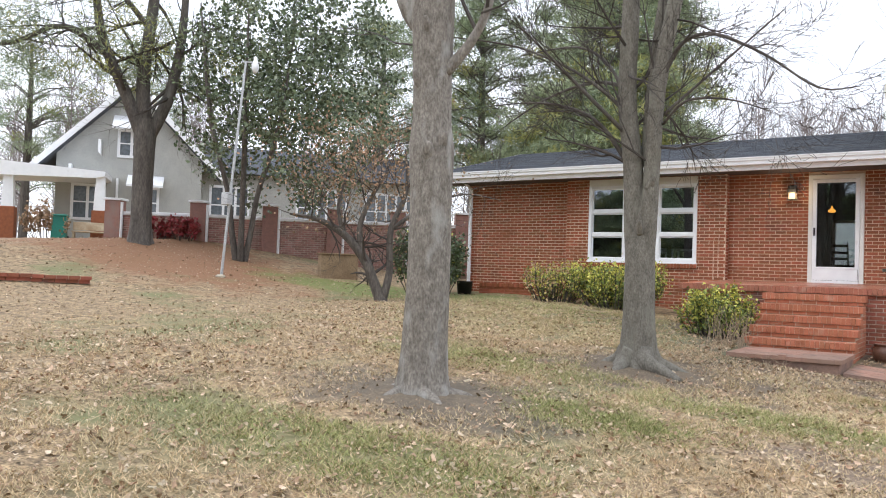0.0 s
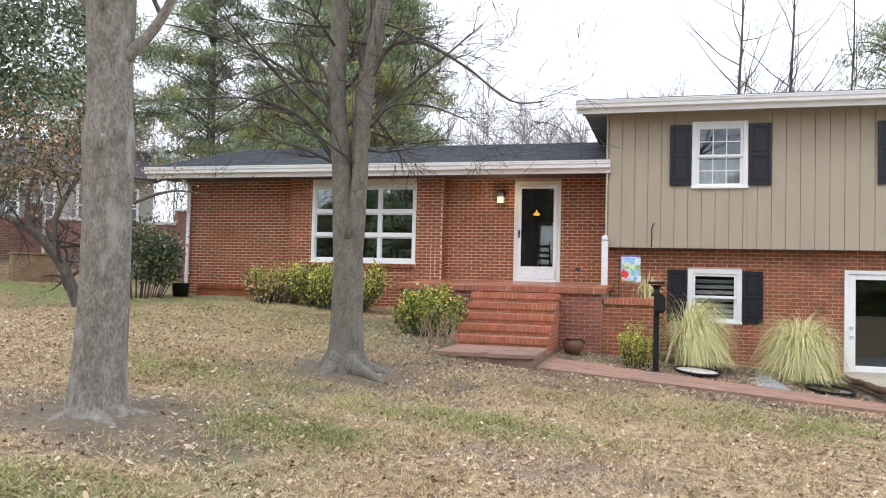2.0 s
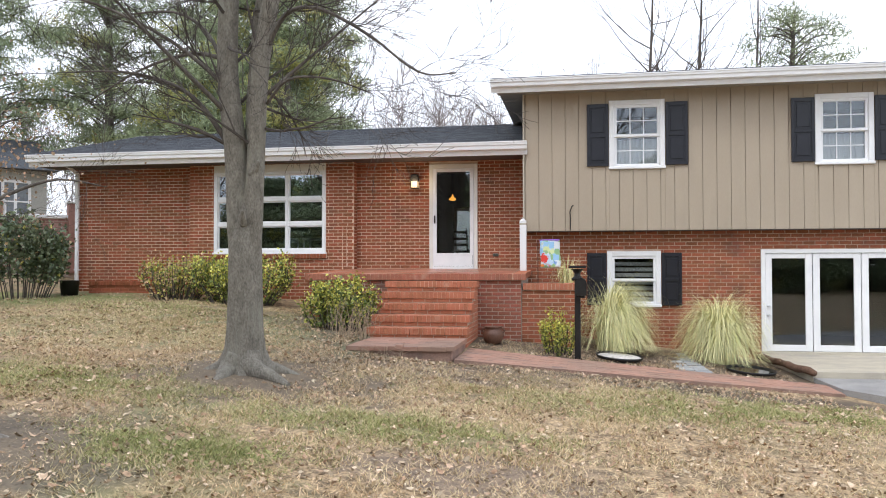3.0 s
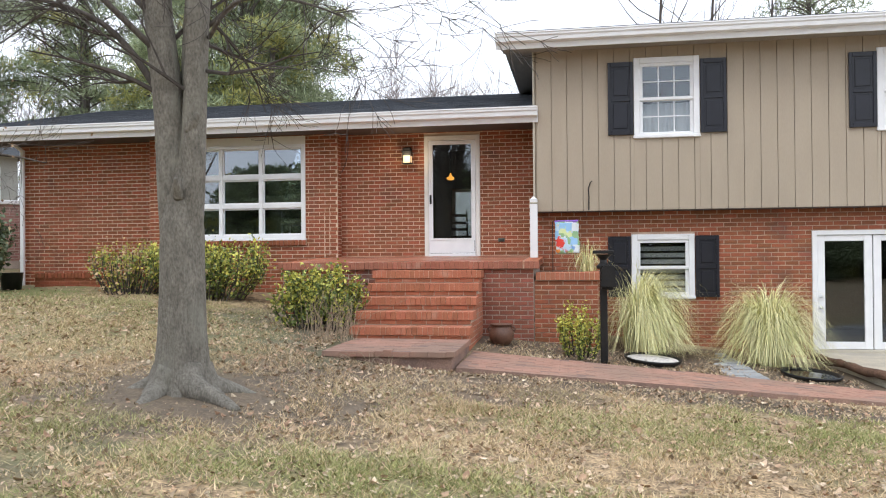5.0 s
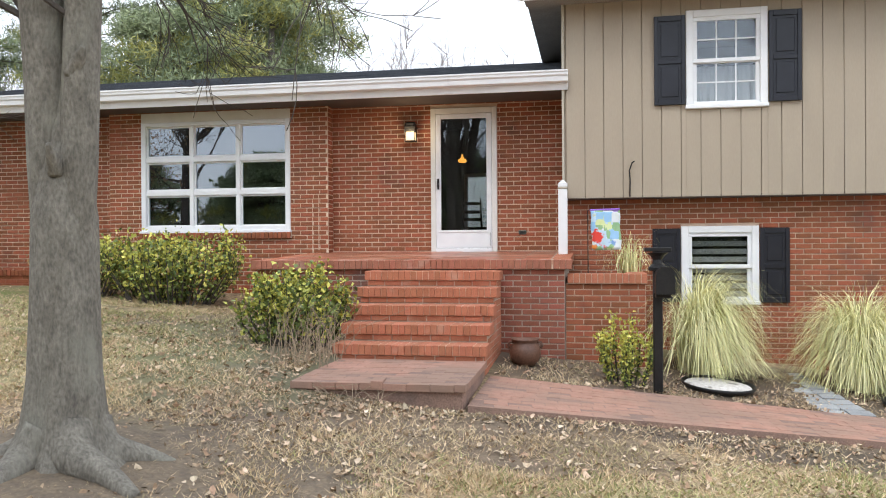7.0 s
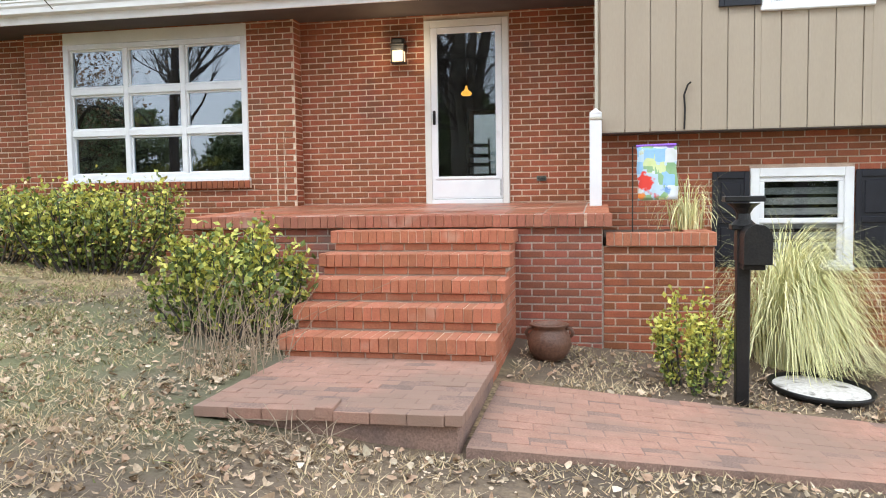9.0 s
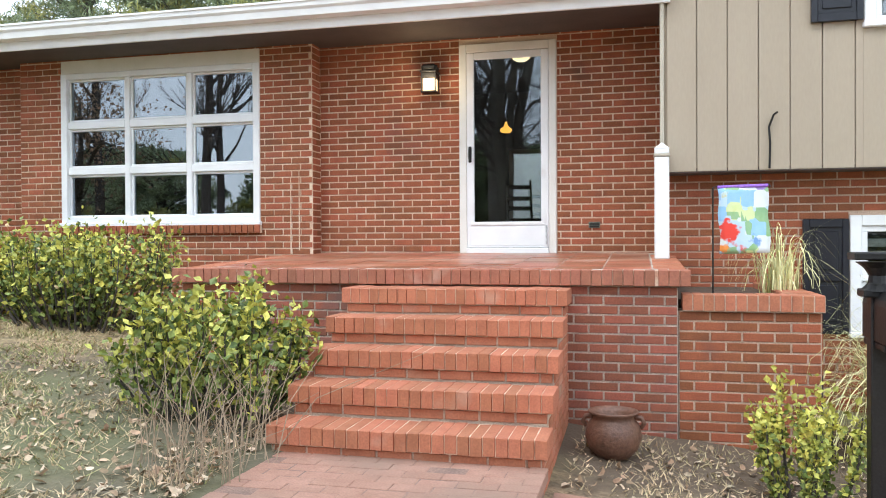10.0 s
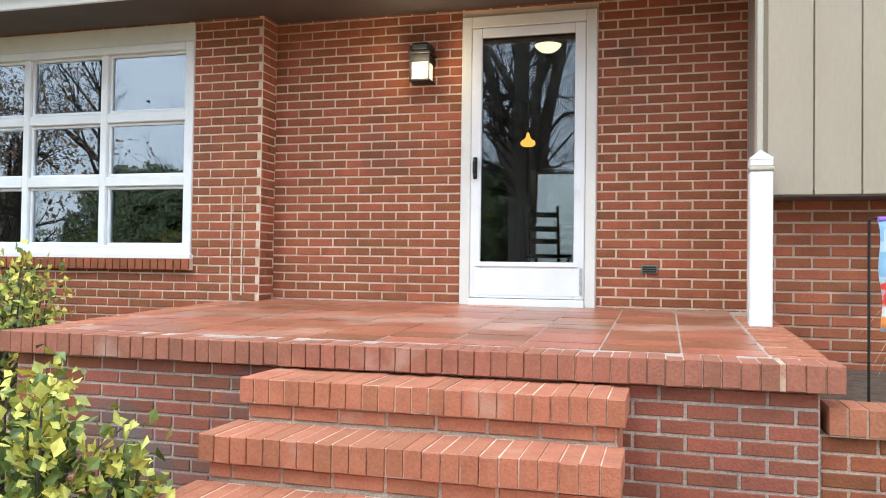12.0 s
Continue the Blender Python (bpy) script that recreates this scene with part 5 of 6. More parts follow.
def fountain_grass(x, y, r, h, count, label, base=None, wall_side=False):
    z = lift(x, y) - 0.02 if base is None else base
    g = thing("ornamental_grass", label, "ornamental grass", (x, y, z), "fountain grasses")
    s = Shape()
    for i in range(count):
        a = random.uniform(0, 6.283)
        if wall_side and math.cos(a) < -0.1 and random.random() < 0.8:
            a += math.pi
        long = h * random.uniform(0.6, 1.0)
        tilt, bend, knee = abs(random.gauss(0, 0.13)), random.uniform(2.1, 2.95), random.uniform(0.08, 0.52)
        if random.random() < 0.08:
            bend, knee, long = bend * 0.45, 0.45, long * 0.95
        q = 0.27 * r * math.sqrt(random.random())
        ca, sa = math.cos(a), math.sin(a)
        turn = random.uniform(-0.5, 0.5)
        w = random.uniform(0.004, 0.0085)
        p = Vector((q * ca + random.gauss(0, 0.03), q * sa + random.gauss(0, 0.03), 0.0))
        o = len(s.v)
        n = 10
        for k in range(n):
            u = k / (n - 1)
            ww = w * (1 - 0.85 * u)
            s.v.append((p.x - sa * ww, p.y + ca * ww, p.z))
            s.v.append((p.x + sa * ww, p.y - ca * ww, p.z))
            lean = tilt + bend * min(max((u - knee) / 0.42, 0.0), 1.0)
            yaw = a + turn * u
            p = p + Vector((math.sin(lean) * math.cos(yaw), math.sin(lean) * math.sin(yaw), math.cos(lean))) * (long / (n - 1))
            p.z = max(p.z, 0.03 + 0.02 * (i % 5))
        s.f.extend((o + 2 * k, o + 2 * k + 1, o + 2 * k + 3, o + 2 * k + 2) for k in range(n - 1))
    tagged(part("blade_mass", s, M_STRAW, g), "long drooping straw blades")
    return g


fountain_grass(0.9, 14.42, 0.72, 1.65, 2300, "tall clump of straw-coloured ornamental grass beneath the window", wall_side=True)
fountain_grass(2.72, 14.65, 0.8, 1.58, 2300, "rounded clump of straw-coloured ornamental grass by the patio")


fountain_grass(0.2, 14.9, 0.42, 0.78, 110, "thin tuft of straw grass leaning from the planter", 1.33)


# ---- trees ----
def limb_part(parent, material, *a):
    s = Shape()
    made = limb(s, *a)
    part("limb", s, material, parent, smooth=True)
    return made


def limb(s, pts, radii, sides=8):
    """A limb through pts, smoothed and a little crooked."""
    pts = [Vector(p) for p in pts]
    out, rad = [], []
    for i in range(len(pts) - 1):
        p0, p1, p2, p3 = pts[max(i - 1, 0)], pts[i], pts[i + 1], pts[min(i + 2, len(pts) - 1)]
        for k in range(4):
            t = k / 4
            q = 0.5 * ((2 * p1) + (p2 - p0) * t + (2 * p0 - 5 * p1 + 4 * p2 - p3) * t * t + (3 * p1 - p0 - 3 * p2 + p3) * t ** 3)
            out.append(q)
            rad.append(radii[i] + (radii[i + 1] - radii[i]) * t)
    out.append(pts[-1])
    rad.append(radii[-1])
    s.tube(out, rad, sides)
    return out, rad


def twigs(s, p, way, length, r, depth, droop=0.0, spread=0.75, sides=5, kids=(3, 5)):
    """Branches that split into finer ones."""
    way = Vector(way).normalized()
    pts, rad = [Vector(p)], [r]
    n = 4
    for k in range(n):
        way = (way + rnd_dir() * 0.22 + Vector((0, 0, -droop if k > 1 else 0.05))).normalized()
        pts.append(pts[-1] + way * length / n)
        rad.append(max(r * (1 - 0.8 * (k + 1) / n), 0.0025))
    s.tube(pts, rad, sides if r > 0.02 else 3, False)
    if depth > 0:
        for i in range(random.randint(*kids)):
            k = random.choice((1, 2, 3, 3, 4))
            d = (pts[k] - pts[k - 1]).normalized()
            twigs(s, pts[k], d + rnd_dir(0.15) * spread, length * random.uniform(0.45, 0.75), max(rad[k] * 0.75, 0.003), depth - 1, droop, spread, sides, kids)


def flared(x, y, z, spec, sides=28, flutes=5, amount=0.12):
    """A trunk with a fluted, flaring foot: rows of height, offset x, offset y and radius."""
    s = Shape()
    rows = []
    for i in range(len(spec) - 1):
        for k in range(5):
            t = k / 5
            rows.append([a + (b - a) * t for a, b in zip(spec[i], spec[i + 1])])
    rows.append(list(spec[-1]))
    for h, ox, oy, r in rows:
        f = amount * math.exp(-max(h, 0) * 2.6)
        for a in range(sides):
            w = 2 * math.pi * a / sides
            rr = r * (1 + f * (math.cos(flutes * w + 1.0) + 0.5 * math.cos(3 * w)) + 0.05 * noise.noise((math.cos(w) * 1.6 + x, math.sin(w) * 1.6, h * 0.8)) + 0.022 * noise.noise((math.cos(w) * 5, math.sin(w) * 5 + y, h * 2.5)))
            s.v.append((ox + rr * math.cos(w), oy + rr * math.sin(w), h))
    n = len(rows)
    s.f = [(i * sides + a, i * sides + (a + 1) % sides, (i + 1) * sides + (a + 1) % sides, (i + 1) * sides + a) for i in range(n - 1) for a in range(sides)]
    return s


def root(s, a, r0, reach, rise_):
    pts = [(0.12 * math.cos(a), 0.12 * math.sin(a), rise_), (reach * 0.45 * math.cos(a), reach * 0.45 * math.sin(a), rise_ * 0.35), (reach * 0.8 * math.cos(a + 0.2), reach * 0.8 * math.sin(a + 0.2), 0.0), (reach * 1.2 * math.cos(a + 0.25), reach * 1.2 * math.sin(a + 0.25), -0.08)]
    limb(s, pts, [r0 * 1.4, r0, r0 * 0.6, r0 * 0.3], 10)


def knot(s, h, a, r, trunk_r):
    cx, cy = trunk_r * math.cos(a), trunk_r * math.sin(a)
    limb(s, [(cx * 0.6, cy * 0.6, h - 0.10), (cx * 0.95, cy * 0.95, h - 0.01), (cx * 1.14, cy * 1.14, h + 0.05)], [r * 2.0, r * 1.3, r * 0.5], 10)


def single_trunk_tree():
    x, y = -4.1, 5.75
    z = lift(x, y)
    t = thing("tree", "straight grey-barked bare tree on the lawn", "tree", (x, y, z))
    tr = flared(x, y, z, [(-0.12, 0, 0, 0.33), (0.02, 0, 0, 0.275), (0.18, 0, 0, 0.24), (0.5, 0.0, 0, 0.217), (1.2, 0.012, 0, 0.205), (1.9, 0.018, 0, 0.20), (2.35, 0.005, 0, 0.215), (2.6, 0.0, 0, 0.185), (3.0, -0.01, 0, 0.18), (3.4, -0.02, 0, 0.195), (3.9, -0.04, 0, 0.22), (5.0, 0.05, 0, 0.17), (7.0, 0.1, 0.1, 0.13), (9.0, 0.0, 0.2, 0.07)])
    for a in (0.2, 1.6, 3.0, 4.2, 5.4):
        root(tr, a, 0.085, 0.5, 0.05)
    for h, a, r in ((2.32, -1.1, 0.05), (2.42, -0.4, 0.045), (3.0, -1.9, 0.035), (3.5, -1.4, 0.03)):
        knot(tr, h, a, r, 0.20)
    part("trunk", tr, M_BARK, t, smooth=True)
    lm, tw = Shape(), Shape()
    specs = [([(-0.05, 0, 3.45), (-0.32, -0.02, 3.85), (-0.42, 0, 4.6), (-0.7, 0.1, 6.0), (-1.2, 0.2, 8.0)], [0.13, 0.13, 0.12, 0.09, 0.04]),
             ([(0.12, 0.0, 3.05), (0.35, 0.1, 3.35), (0.52, 0.15, 3.75), (0.62, 0.2, 4.6), (1.2, 0.4, 6.2)], [0.06, 0.045, 0.038, 0.032, 0.015]),
             ([(0.1, 0.1, 4.4), (0.7, 0.6, 5.6), (1.6, 1.2, 7.2)], [0.1, 0.07, 0.03]),
             ([(-0.1, -0.1, 5.2), (-0.9, -0.7, 6.5), (-1.8, -1.2, 7.8)], [0.09, 0.06, 0.03]),
             ([(0.1, -0.1, 5.8), (0.8, -0.9, 7.0), (1.6, -1.8, 8.2)], [0.08, 0.05, 0.02])]
    for pts, rad in specs:
        out, rr = limb_part(t, M_BARK, pts, rad, 9)
        for i in range(5, len(out), 2):
            twigs(tw, out[i], (out[i] - out[i - 2]).normalized() + rnd_dir() * 0.9, 1.5, rr[i] * 0.5, 2)
    twigs(tw, (-0.2, -0.05, 3.35), (-1, 0.1, 0.35), 1.1, 0.012, 1, 0.02)
    twigs(tw, (-0.2, -0.05, 4.0), (-1, 0.1, -0.05), 1.2, 0.010, 1, 0.02)
    twigs(tw, (0.45, 0.1, 3.6), (1, 0.2, 0.1), 0.8, 0.012, 2, 0.02)
    tagged(part("fine_branching", tw, M_TWIG, t), kind="stuff")


def forked_tree():
    x, y = -3.25, 9.1
    z = lift(x, y)
    t = thing("tree", "forked grey tree with bare spreading branches before the house", "tree", (x, y, z))
    tr = flared(x, y, z, [(-0.15, 0, 0, 0.42), (0.0, 0, 0, 0.32), (0.10, 0, 0, 0.265), (0.25, 0, 0, 0.225), (0.5, 0.0, 0, 0.203), (0.9, 0.0, 0, 0.19), (1.4, 0.0, 0, 0.178), (1.7, 0.0, 0, 0.13), (2.0, 0.0, 0, 0.07), (2.3, 0.0, 0, 0.03)], flutes=6, amount=0.16)
    for a in (0.1, 1.9, 3.3, 4.3, 5.55):
        root(tr, a, 0.12, 0.52 if a < 5 else 0.6, 0.15)
    for h, a, r in ((1.75, -1.3, 0.025), (2.3, -0.5, 0.03)):
        knot(tr, h, a, r, 0.2)
    part("trunk", tr, M_BARK_MID, t, smooth=True)
    lm, tw = Shape(), Shape()
    stems = [([(-0.07, 0, 1.0), (-0.085, 0, 1.7), (-0.12, 0, 2.5), (-0.22, 0, 3.4), (-0.2, 0, 4.6), (-0.28, 0.1, 6.0), (-0.4, 0.2, 8.5)], [0.10, 0.128, 0.128, 0.118, 0.11, 0.085, 0.05]),
             ([(0.08, -0.02, 1.0), (0.105, -0.02, 1.7), (0.13, -0.01, 2.5), (0.18, 0.0, 3.5), (0.38, 0.0, 4.6), (0.62, 0.05, 6.0), (0.9, 0.1, 8.2)], [0.085, 0.105, 0.10, 0.10, 0.092, 0.075, 0.04]),
             ([(0.02, 0.1, 2.5), (0.03, 0.14, 3.2), (0.12, 0.2, 4.4), (0.3, 0.4, 6.0), (0.5, 0.8, 8.0)], [0.075, 0.072, 0.068, 0.06, 0.035])]
    side = [([(-0.2, 0, 2.55), (-0.45, -0.1, 2.95), (-0.75, -0.2, 3.2), (-1.3, -0.3, 3.35), (-2.0, -0.4, 3.35)], [0.036, 0.028, 0.021, 0.014, 0.006]),
            ([(0.24, 0, 3.6), (0.5, -0.1, 3.95), (0.9, -0.2, 3.97), (1.5, -0.3, 3.62), (2.05, -0.4, 3.18), (2.45, -0.45, 3.14)], [0.032, 0.026, 0.021, 0.016, 0.011, 0.005]),
            ([(-0.22, 0, 3.2), (-0.8, -0.2, 3.7), (-1.6, -0.4, 4.1), (-2.6, -0.5, 4.35)], [0.026, 0.02, 0.014, 0.007]),
            ([(-0.22, 0, 3.3), (-0.6, 0.3, 3.9), (-1.2, 0.6, 4.3), (-2.2, 0.9, 4.4)], [0.028, 0.022, 0.016, 0.008]),
            ([(0.2, 0.05, 3.1), (0.8, 0.3, 3.7), (1.5, 0.6, 4.4)], [0.022, 0.016, 0.008]),
            ([(-0.2, -0.05, 2.9), (-0.7, -0.5, 3.5), (-1.3, -0.9, 4.2)], [0.03, 0.022, 0.01]),
            ([(-0.2, 0.05, 3.5), (-0.9, 0.5, 3.75), (-1.8, 0.9, 3.7), (-2.6, 1.1, 3.4)], [0.03, 0.024, 0.016, 0.007]),
            ([(0.25, 0, 3.0), (0.6, -0.25, 3.2), (1.1, -0.4, 3.15), (1.6, -0.5, 2.95)], [0.02, 0.016, 0.012, 0.005])]
    for pts, rad in stems:
        out, rr = limb_part(t, M_BARK_MID, pts, rad, 10)
        for i in range(8, len(out)):
            twigs(tw, out[i], (out[i] - out[i - 2]).normalized() * 0.5 + rnd_dir() * 0.9, 1.15, rr[i] * 0.2, 3, 0.02)
    for pts, rad in side:
        out, rr = limb_part(t, M_BARK_DARK, pts, rad, 7)
        for i in range(3, len(out)):
            twigs(tw, out[i], (out[i] - out[i - 2]).normalized() + rnd_dir() * 0.8, 0.62, max(rr[i] * 0.45, 0.004), 2, 0.02)
    tagged(part("fine_branching", tw, M_TWIG, t), kind="stuff")


single_trunk_tree()
forked_tree()


def dogwood():
    x, y = -10.1, 12.5
    t = thing("small_tree", "crooked small tree with rust-brown withered leaves", "tree", (x, y, lift(x, y)))
    lm, tw, lv = Shape(), Shape(), Shape()
    right = Vector((0.78, 0.62, 0))
    for pts, rad in (([(0.1, -0.1), (0.0, 0.12), (-0.14, 0.45), (-0.32, 0.85), (-0.75, 1.35), (-1.3, 1.65), (-1.9, 1.75)], [0.15, 0.12, 0.105, 0.10, 0.08, 0.055, 0.02]),
                     ([(-0.35, 0.9), (-0.45, 1.5), (-0.25, 2.1), (0.1, 2.7)], [0.07, 0.06, 0.045, 0.02]),
                     ([(0.05, -0.05), (0.2, 0.6), (0.2, 1.5), (0.5, 2.3), (0.45, 3.2)], [0.1, 0.075, 0.065, 0.045, 0.015]),
                     ([(0.2, 1.5), (0.9, 2.0), (1.7, 2.3), (2.5, 2.2)], [0.05, 0.035, 0.022, 0.008]),
                     ([(-0.8, 1.4), (-0.9, 2.0), (-0.7, 2.8)], [0.05, 0.04, 0.015])):
        out, rr = limb(lm, [right * a + Vector((0, 0, b)) for a, b in pts], rad, 8)
        for i in range(7, len(out), 1):
            twigs(tw, out[i], rnd_dir(0.5), 0.9, max(rr[i] * 0.4, 0.006), 2)
    for i in range(3000):
        p = right * random.gauss(-0.3, 0.95) + Vector((0, 0, random.gauss(2.75, 0.6))) + Vector((-0.62, 0.78, 0)) * random.gauss(0, 0.6)
        if p.z > 1.3:
            leaf(lv, p, random.uniform(0.04, 0.085), rnd_dir(-0.4))
    part("trunk", lm, M_BARK_DARK, t, smooth=True)
    tagged(part("fine_branching", tw, M_TWIG, t), kind="stuff")
    part("crown", lv, M_RUST, t, "sparse withered brown leaves")


def magnolia():
    x, y = -17.2, 15.0
    t = thing("magnolia_tree", "large evergreen magnolia with many stems", "tree", (x, y, lift(x, y)))
    lm, tw, lv = Shape(), Shape(), Shape()
    for i in range(6):
        a = i * 1.047 + 0.3
        limb(lm, [(0.12 * math.cos(a), 0.12 * math.sin(a), -0.1), (0.3 * math.cos(a), 0.3 * math.sin(a), 0.8), (0.5 * math.cos(a), 0.5 * math.sin(a), 2.0), (1.1 * math.cos(a), 1.1 * math.sin(a), 4.0), (1.5 * math.cos(a), 1.5 * math.sin(a), 7.0)], [0.10, 0.075, 0.065, 0.05, 0.02], 8)
    clumps = []
    for i in range(350):
        d = rnd_dir()
        r = random.random() ** 0.4
        c = Vector((0.75 + d.x * 3.3 * r, 0.9 + d.y * 3.0 * r, 5.2 + d.z * 3.9 * r))
        c.z -= 0.5 * max(0, abs(c.x - 0.7) - 2.0)
        if c.z > 1.7:
            clumps.append(c)
    for c in clumps:
        for i in range(56):
            leaf(lv, c + rnd_dir() * 0.5 * random.random() ** 0.5, random.uniform(0.09, 0.165), rnd_dir(0.25))
    part("trunk", lm, M_BARK_DARK, t, smooth=True)
    part("crown", lv, M_MAGNOLIA, t, "glossy dark green leaves")


def big_pine_left():
    x, y = -19.6, 13.4
    t = thing("pine_tree", "broad old tree with a thick dark trunk and thin needles", "tree", (x, y, lift(x, y)))
    tr = flared(x, y, 0, [(-0.15, 0, 0, 0.42), (0.1, 0, 0, 0.34), (0.6, 0, 0, 0.285), (2.0, 0, 0, 0.275), (3.0, 0.02, 0, 0.30), (3.5, 0.03, 0, 0.25)])
    part("trunk", tr, M_BARK_DARK, t, smooth=True)
    lm, tw, nd, ny = Shape(), Shape(), Shape(), Shape()
    u = Vector((0.57, 0.82, 0))
    for pts, rad in (([(-0.05, 3.0), (-0.55, 4.2), (-1.3, 6.0), (-1.5, 8.5)], [0.2, 0.17, 0.13, 0.06]), ([(0.0, 3.2), (-0.1, 4.8), (0.1, 7.0), (0.2, 10)], [0.22, 0.19, 0.15, 0.06]),
                     ([(0.1, 3.0), (0.6, 4.2), (0.9, 6.0), (1.0, 8.8)], [0.2, 0.17, 0.13, 0.05]), ([(-0.9, 5.1), (-2.2, 5.9), (-3.4, 5.3), (-4.6, 5.0)], [0.1, 0.08, 0.06, 0.02]), ([(0.1, 6.0), (-1.0, 7.2), (-2.6, 7.9)], [0.09, 0.07, 0.03])):
        out, rr = limb_part(t, M_BARK_DARK, [u * a + Vector((0, 0, b)) for a, b in pts], rad, 9)
        for i in range(4, len(out)):
            twigs(tw, out[i], rnd_dir(0.1) + u * (-0.3), 1.8, rr[i] * 0.4, 2, 0.05)
    for i in range(190):
        c = u * random.gauss(-1.5, 2.5) + Vector((-0.82, 0.57, 0)) * random.gauss(0, 1.4) + Vector((0, 0, random.uniform(4.4, 10.0)))
        tgt = ny if random.random() < 0.3 else nd
        for k in range(90):
            p = c + rnd_dir() * 0.55 * random.random() ** 0.5
            leaf(tgt, p, random.uniform(0.12, 0.24), rnd_dir(-0.2), 0.05)
    tagged(part("fine_branching", tw, M_TWIG, t), kind="stuff")
    part("crown", nd, M_PINE, t, "sparse grey-green needles")
    part("needle_mass", ny, M_PINE_YELLOW, t, "yellow-green needles")


def pine(x, y, h, spread, low, yellow, base=1.0, clumps=120, per=60, wide=0.045):
    t = thing("pine_tree", "tall pine with an airy green crown behind the house", "tree", (x, y, base), "pines behind the house")
    lm, nd, ny = Shape(), Shape(), Shape()
    limb(lm, [(0, 0, -1.5), (0.1, 0, h * 0.4), (0.0, 0.1, h * 0.75), (0.1, 0, h)], [0.3, 0.24, 0.16, 0.04], 8)
    for i in range(clumps):
        zz = random.uniform(low, h)
        k = (zz - low) / (h - low)
        r = spread * (0.35 + 0.65 * math.sin(math.pi * min(1, 0.25 + 0.75 * k) ** 1.2)) * math.sqrt(random.random())
        a = random.uniform(0, 6.283)
        c = Vector((r * math.cos(a), r * math.sin(a), zz))
        if r > 0.8 and random.random() < 0.5:
            limb(lm, [(0, 0, zz - 0.35 * r), c * 0.5 + Vector((0, 0, (zz - 0.1 * r) * 0.5)), c], [0.05, 0.035, 0.012], 4)
        tgt = ny if random.random() < yellow * (1.6 - 1.3 * k) else nd
        squash = Vector((1.2, 1.2, 0.5))
        for k in range(per):
            p = c + rnd_dir() * squash * 0.72 * random.random() ** 0.5
            leaf(tgt, p, random.uniform(0.2, 0.4), rnd_dir(0.5), wide)
    part("trunk", lm, M_BARK_DARK, t)
    part("crown", nd, M_PINE, t, "green needle clumps")
    if ny.v:
        tagged(part("needle_mass", ny, M_PINE_YELLOW, t, "yellow-green needle clumps"), kind="stuff")
    return t


dogwood()
magnolia()
big_pine_left()
pine(-14.5, 36, 17.0, 3.6, 5.0, 0.2, clumps=250, per=120)
pine(-17.5, 38, 17.5, 3.6, 5.0, 0.1, clumps=250, per=120)
pine(-23.0, 37, 16.0, 3.6, 5.5, 0.05, clumps=230, per=120)
pine(-28.5, 35, 15.0, 3.6, 4.0, 0.1, clumps=190, per=120)
pine(-15.0, 31, 9.0, 2.6, 4.0, 0.3, clumps=150, per=120)
pine(-12.0, 33, 10.0, 2.2, 4.5, 0.4, clumps=90, per=120)
pine(-13.2, 39, 15.5, 3.2, 5.0, 0.15, clumps=210, per=120)
pine(-49.0, 25.5, 12.5, 4.2, 3.5, 0.05, 2.5, 105, 80)
pine(-45.0, 31.0, 13.5, 4.0, 4.0, 0.05, 2.5, 105, 80)
pine(10.5, 41, 12.8, 2.8, 9.5, 0.0, clumps=60)


def bare_tree(x, y, h, seed, label, material, base=0.5, depth=4, group="", girth=0.016):
    random.seed(seed)
    t = thing("bare_tree", label, "tree", (x, y, base), group)
    lm, tw = Shape(), Shape()
    out, rr = limb(lm, [(0, 0, -1), (0.1, 0, h * 0.25), (0.0, 0.15, h * 0.5), (0.15, 0.1, h * 0.75), (0.1, 0, h)], [h * girth, h * girth * 0.8, h * girth * 0.6, h * girth * 0.35, h * 0.0015], 7)
    for i in range(5, len(out)):
        for k in range(2):
            twigs(tw, out[i], rnd_dir(0.9), h * 0.24, rr[i] * 0.5, depth - 1, 0.0, 0.6)
    part("trunk", lm, material, t)
    tagged(part("fine_branching", tw, material, t), kind="stuff")
    return t


bare_tree(3.4, 36, 17, 3, "bare slender tree rising behind the upper roof", M_TWIG, 0.5, 3, "", 0.007)
bare_tree(5.6, 37, 17.5, 5, "bare slender tree rising behind the upper roof", M_TWIG, 0.5, 3, "", 0.0065)
bare_tree(8.6, 40, 17, 15, "bare slender tree rising behind the upper roof", M_TWIG, 0.5, 3, "", 0.006)
rear = bare_tree(-6.5, -9.0, 17, 8, "bare tree across the street", M_TWIG, 0.2, 4, "trees across the street")
copy_thing(rear, pose(1.5, -12.0, 0, 0, 0, 130))
copy_thing(rear, pose(7.0, -8.0, 0, 0, 0, 250))
for bx, by, tn in ((-13, -10, 60), (-19, -7, 200), (-26, -9, 20), (-33, -4, 100), (-23, -15, 320), (-2, -15, 170)):
    copy_thing(rear, pose(bx, by, 0, 0, 0, tn))
back_pine = pine(-3.0, -24, 8.6, 4.6, 0.2, 0.1, 0.0, 330, 60, 0.2)
tagged(back_pine, "full dark evergreen across the street", "tree", "trees across the street")
for i in range(18):
    copy_thing(back_pine, pose(-52 + 4.9 * i + (i % 3), -26 + 4.5 * math.sin(i * 2.1) + max(0, -30 + 4.9 * (8 - i)) * 0.25, random.uniform(-1.5, 0.5), 0, 0, 47 * i))


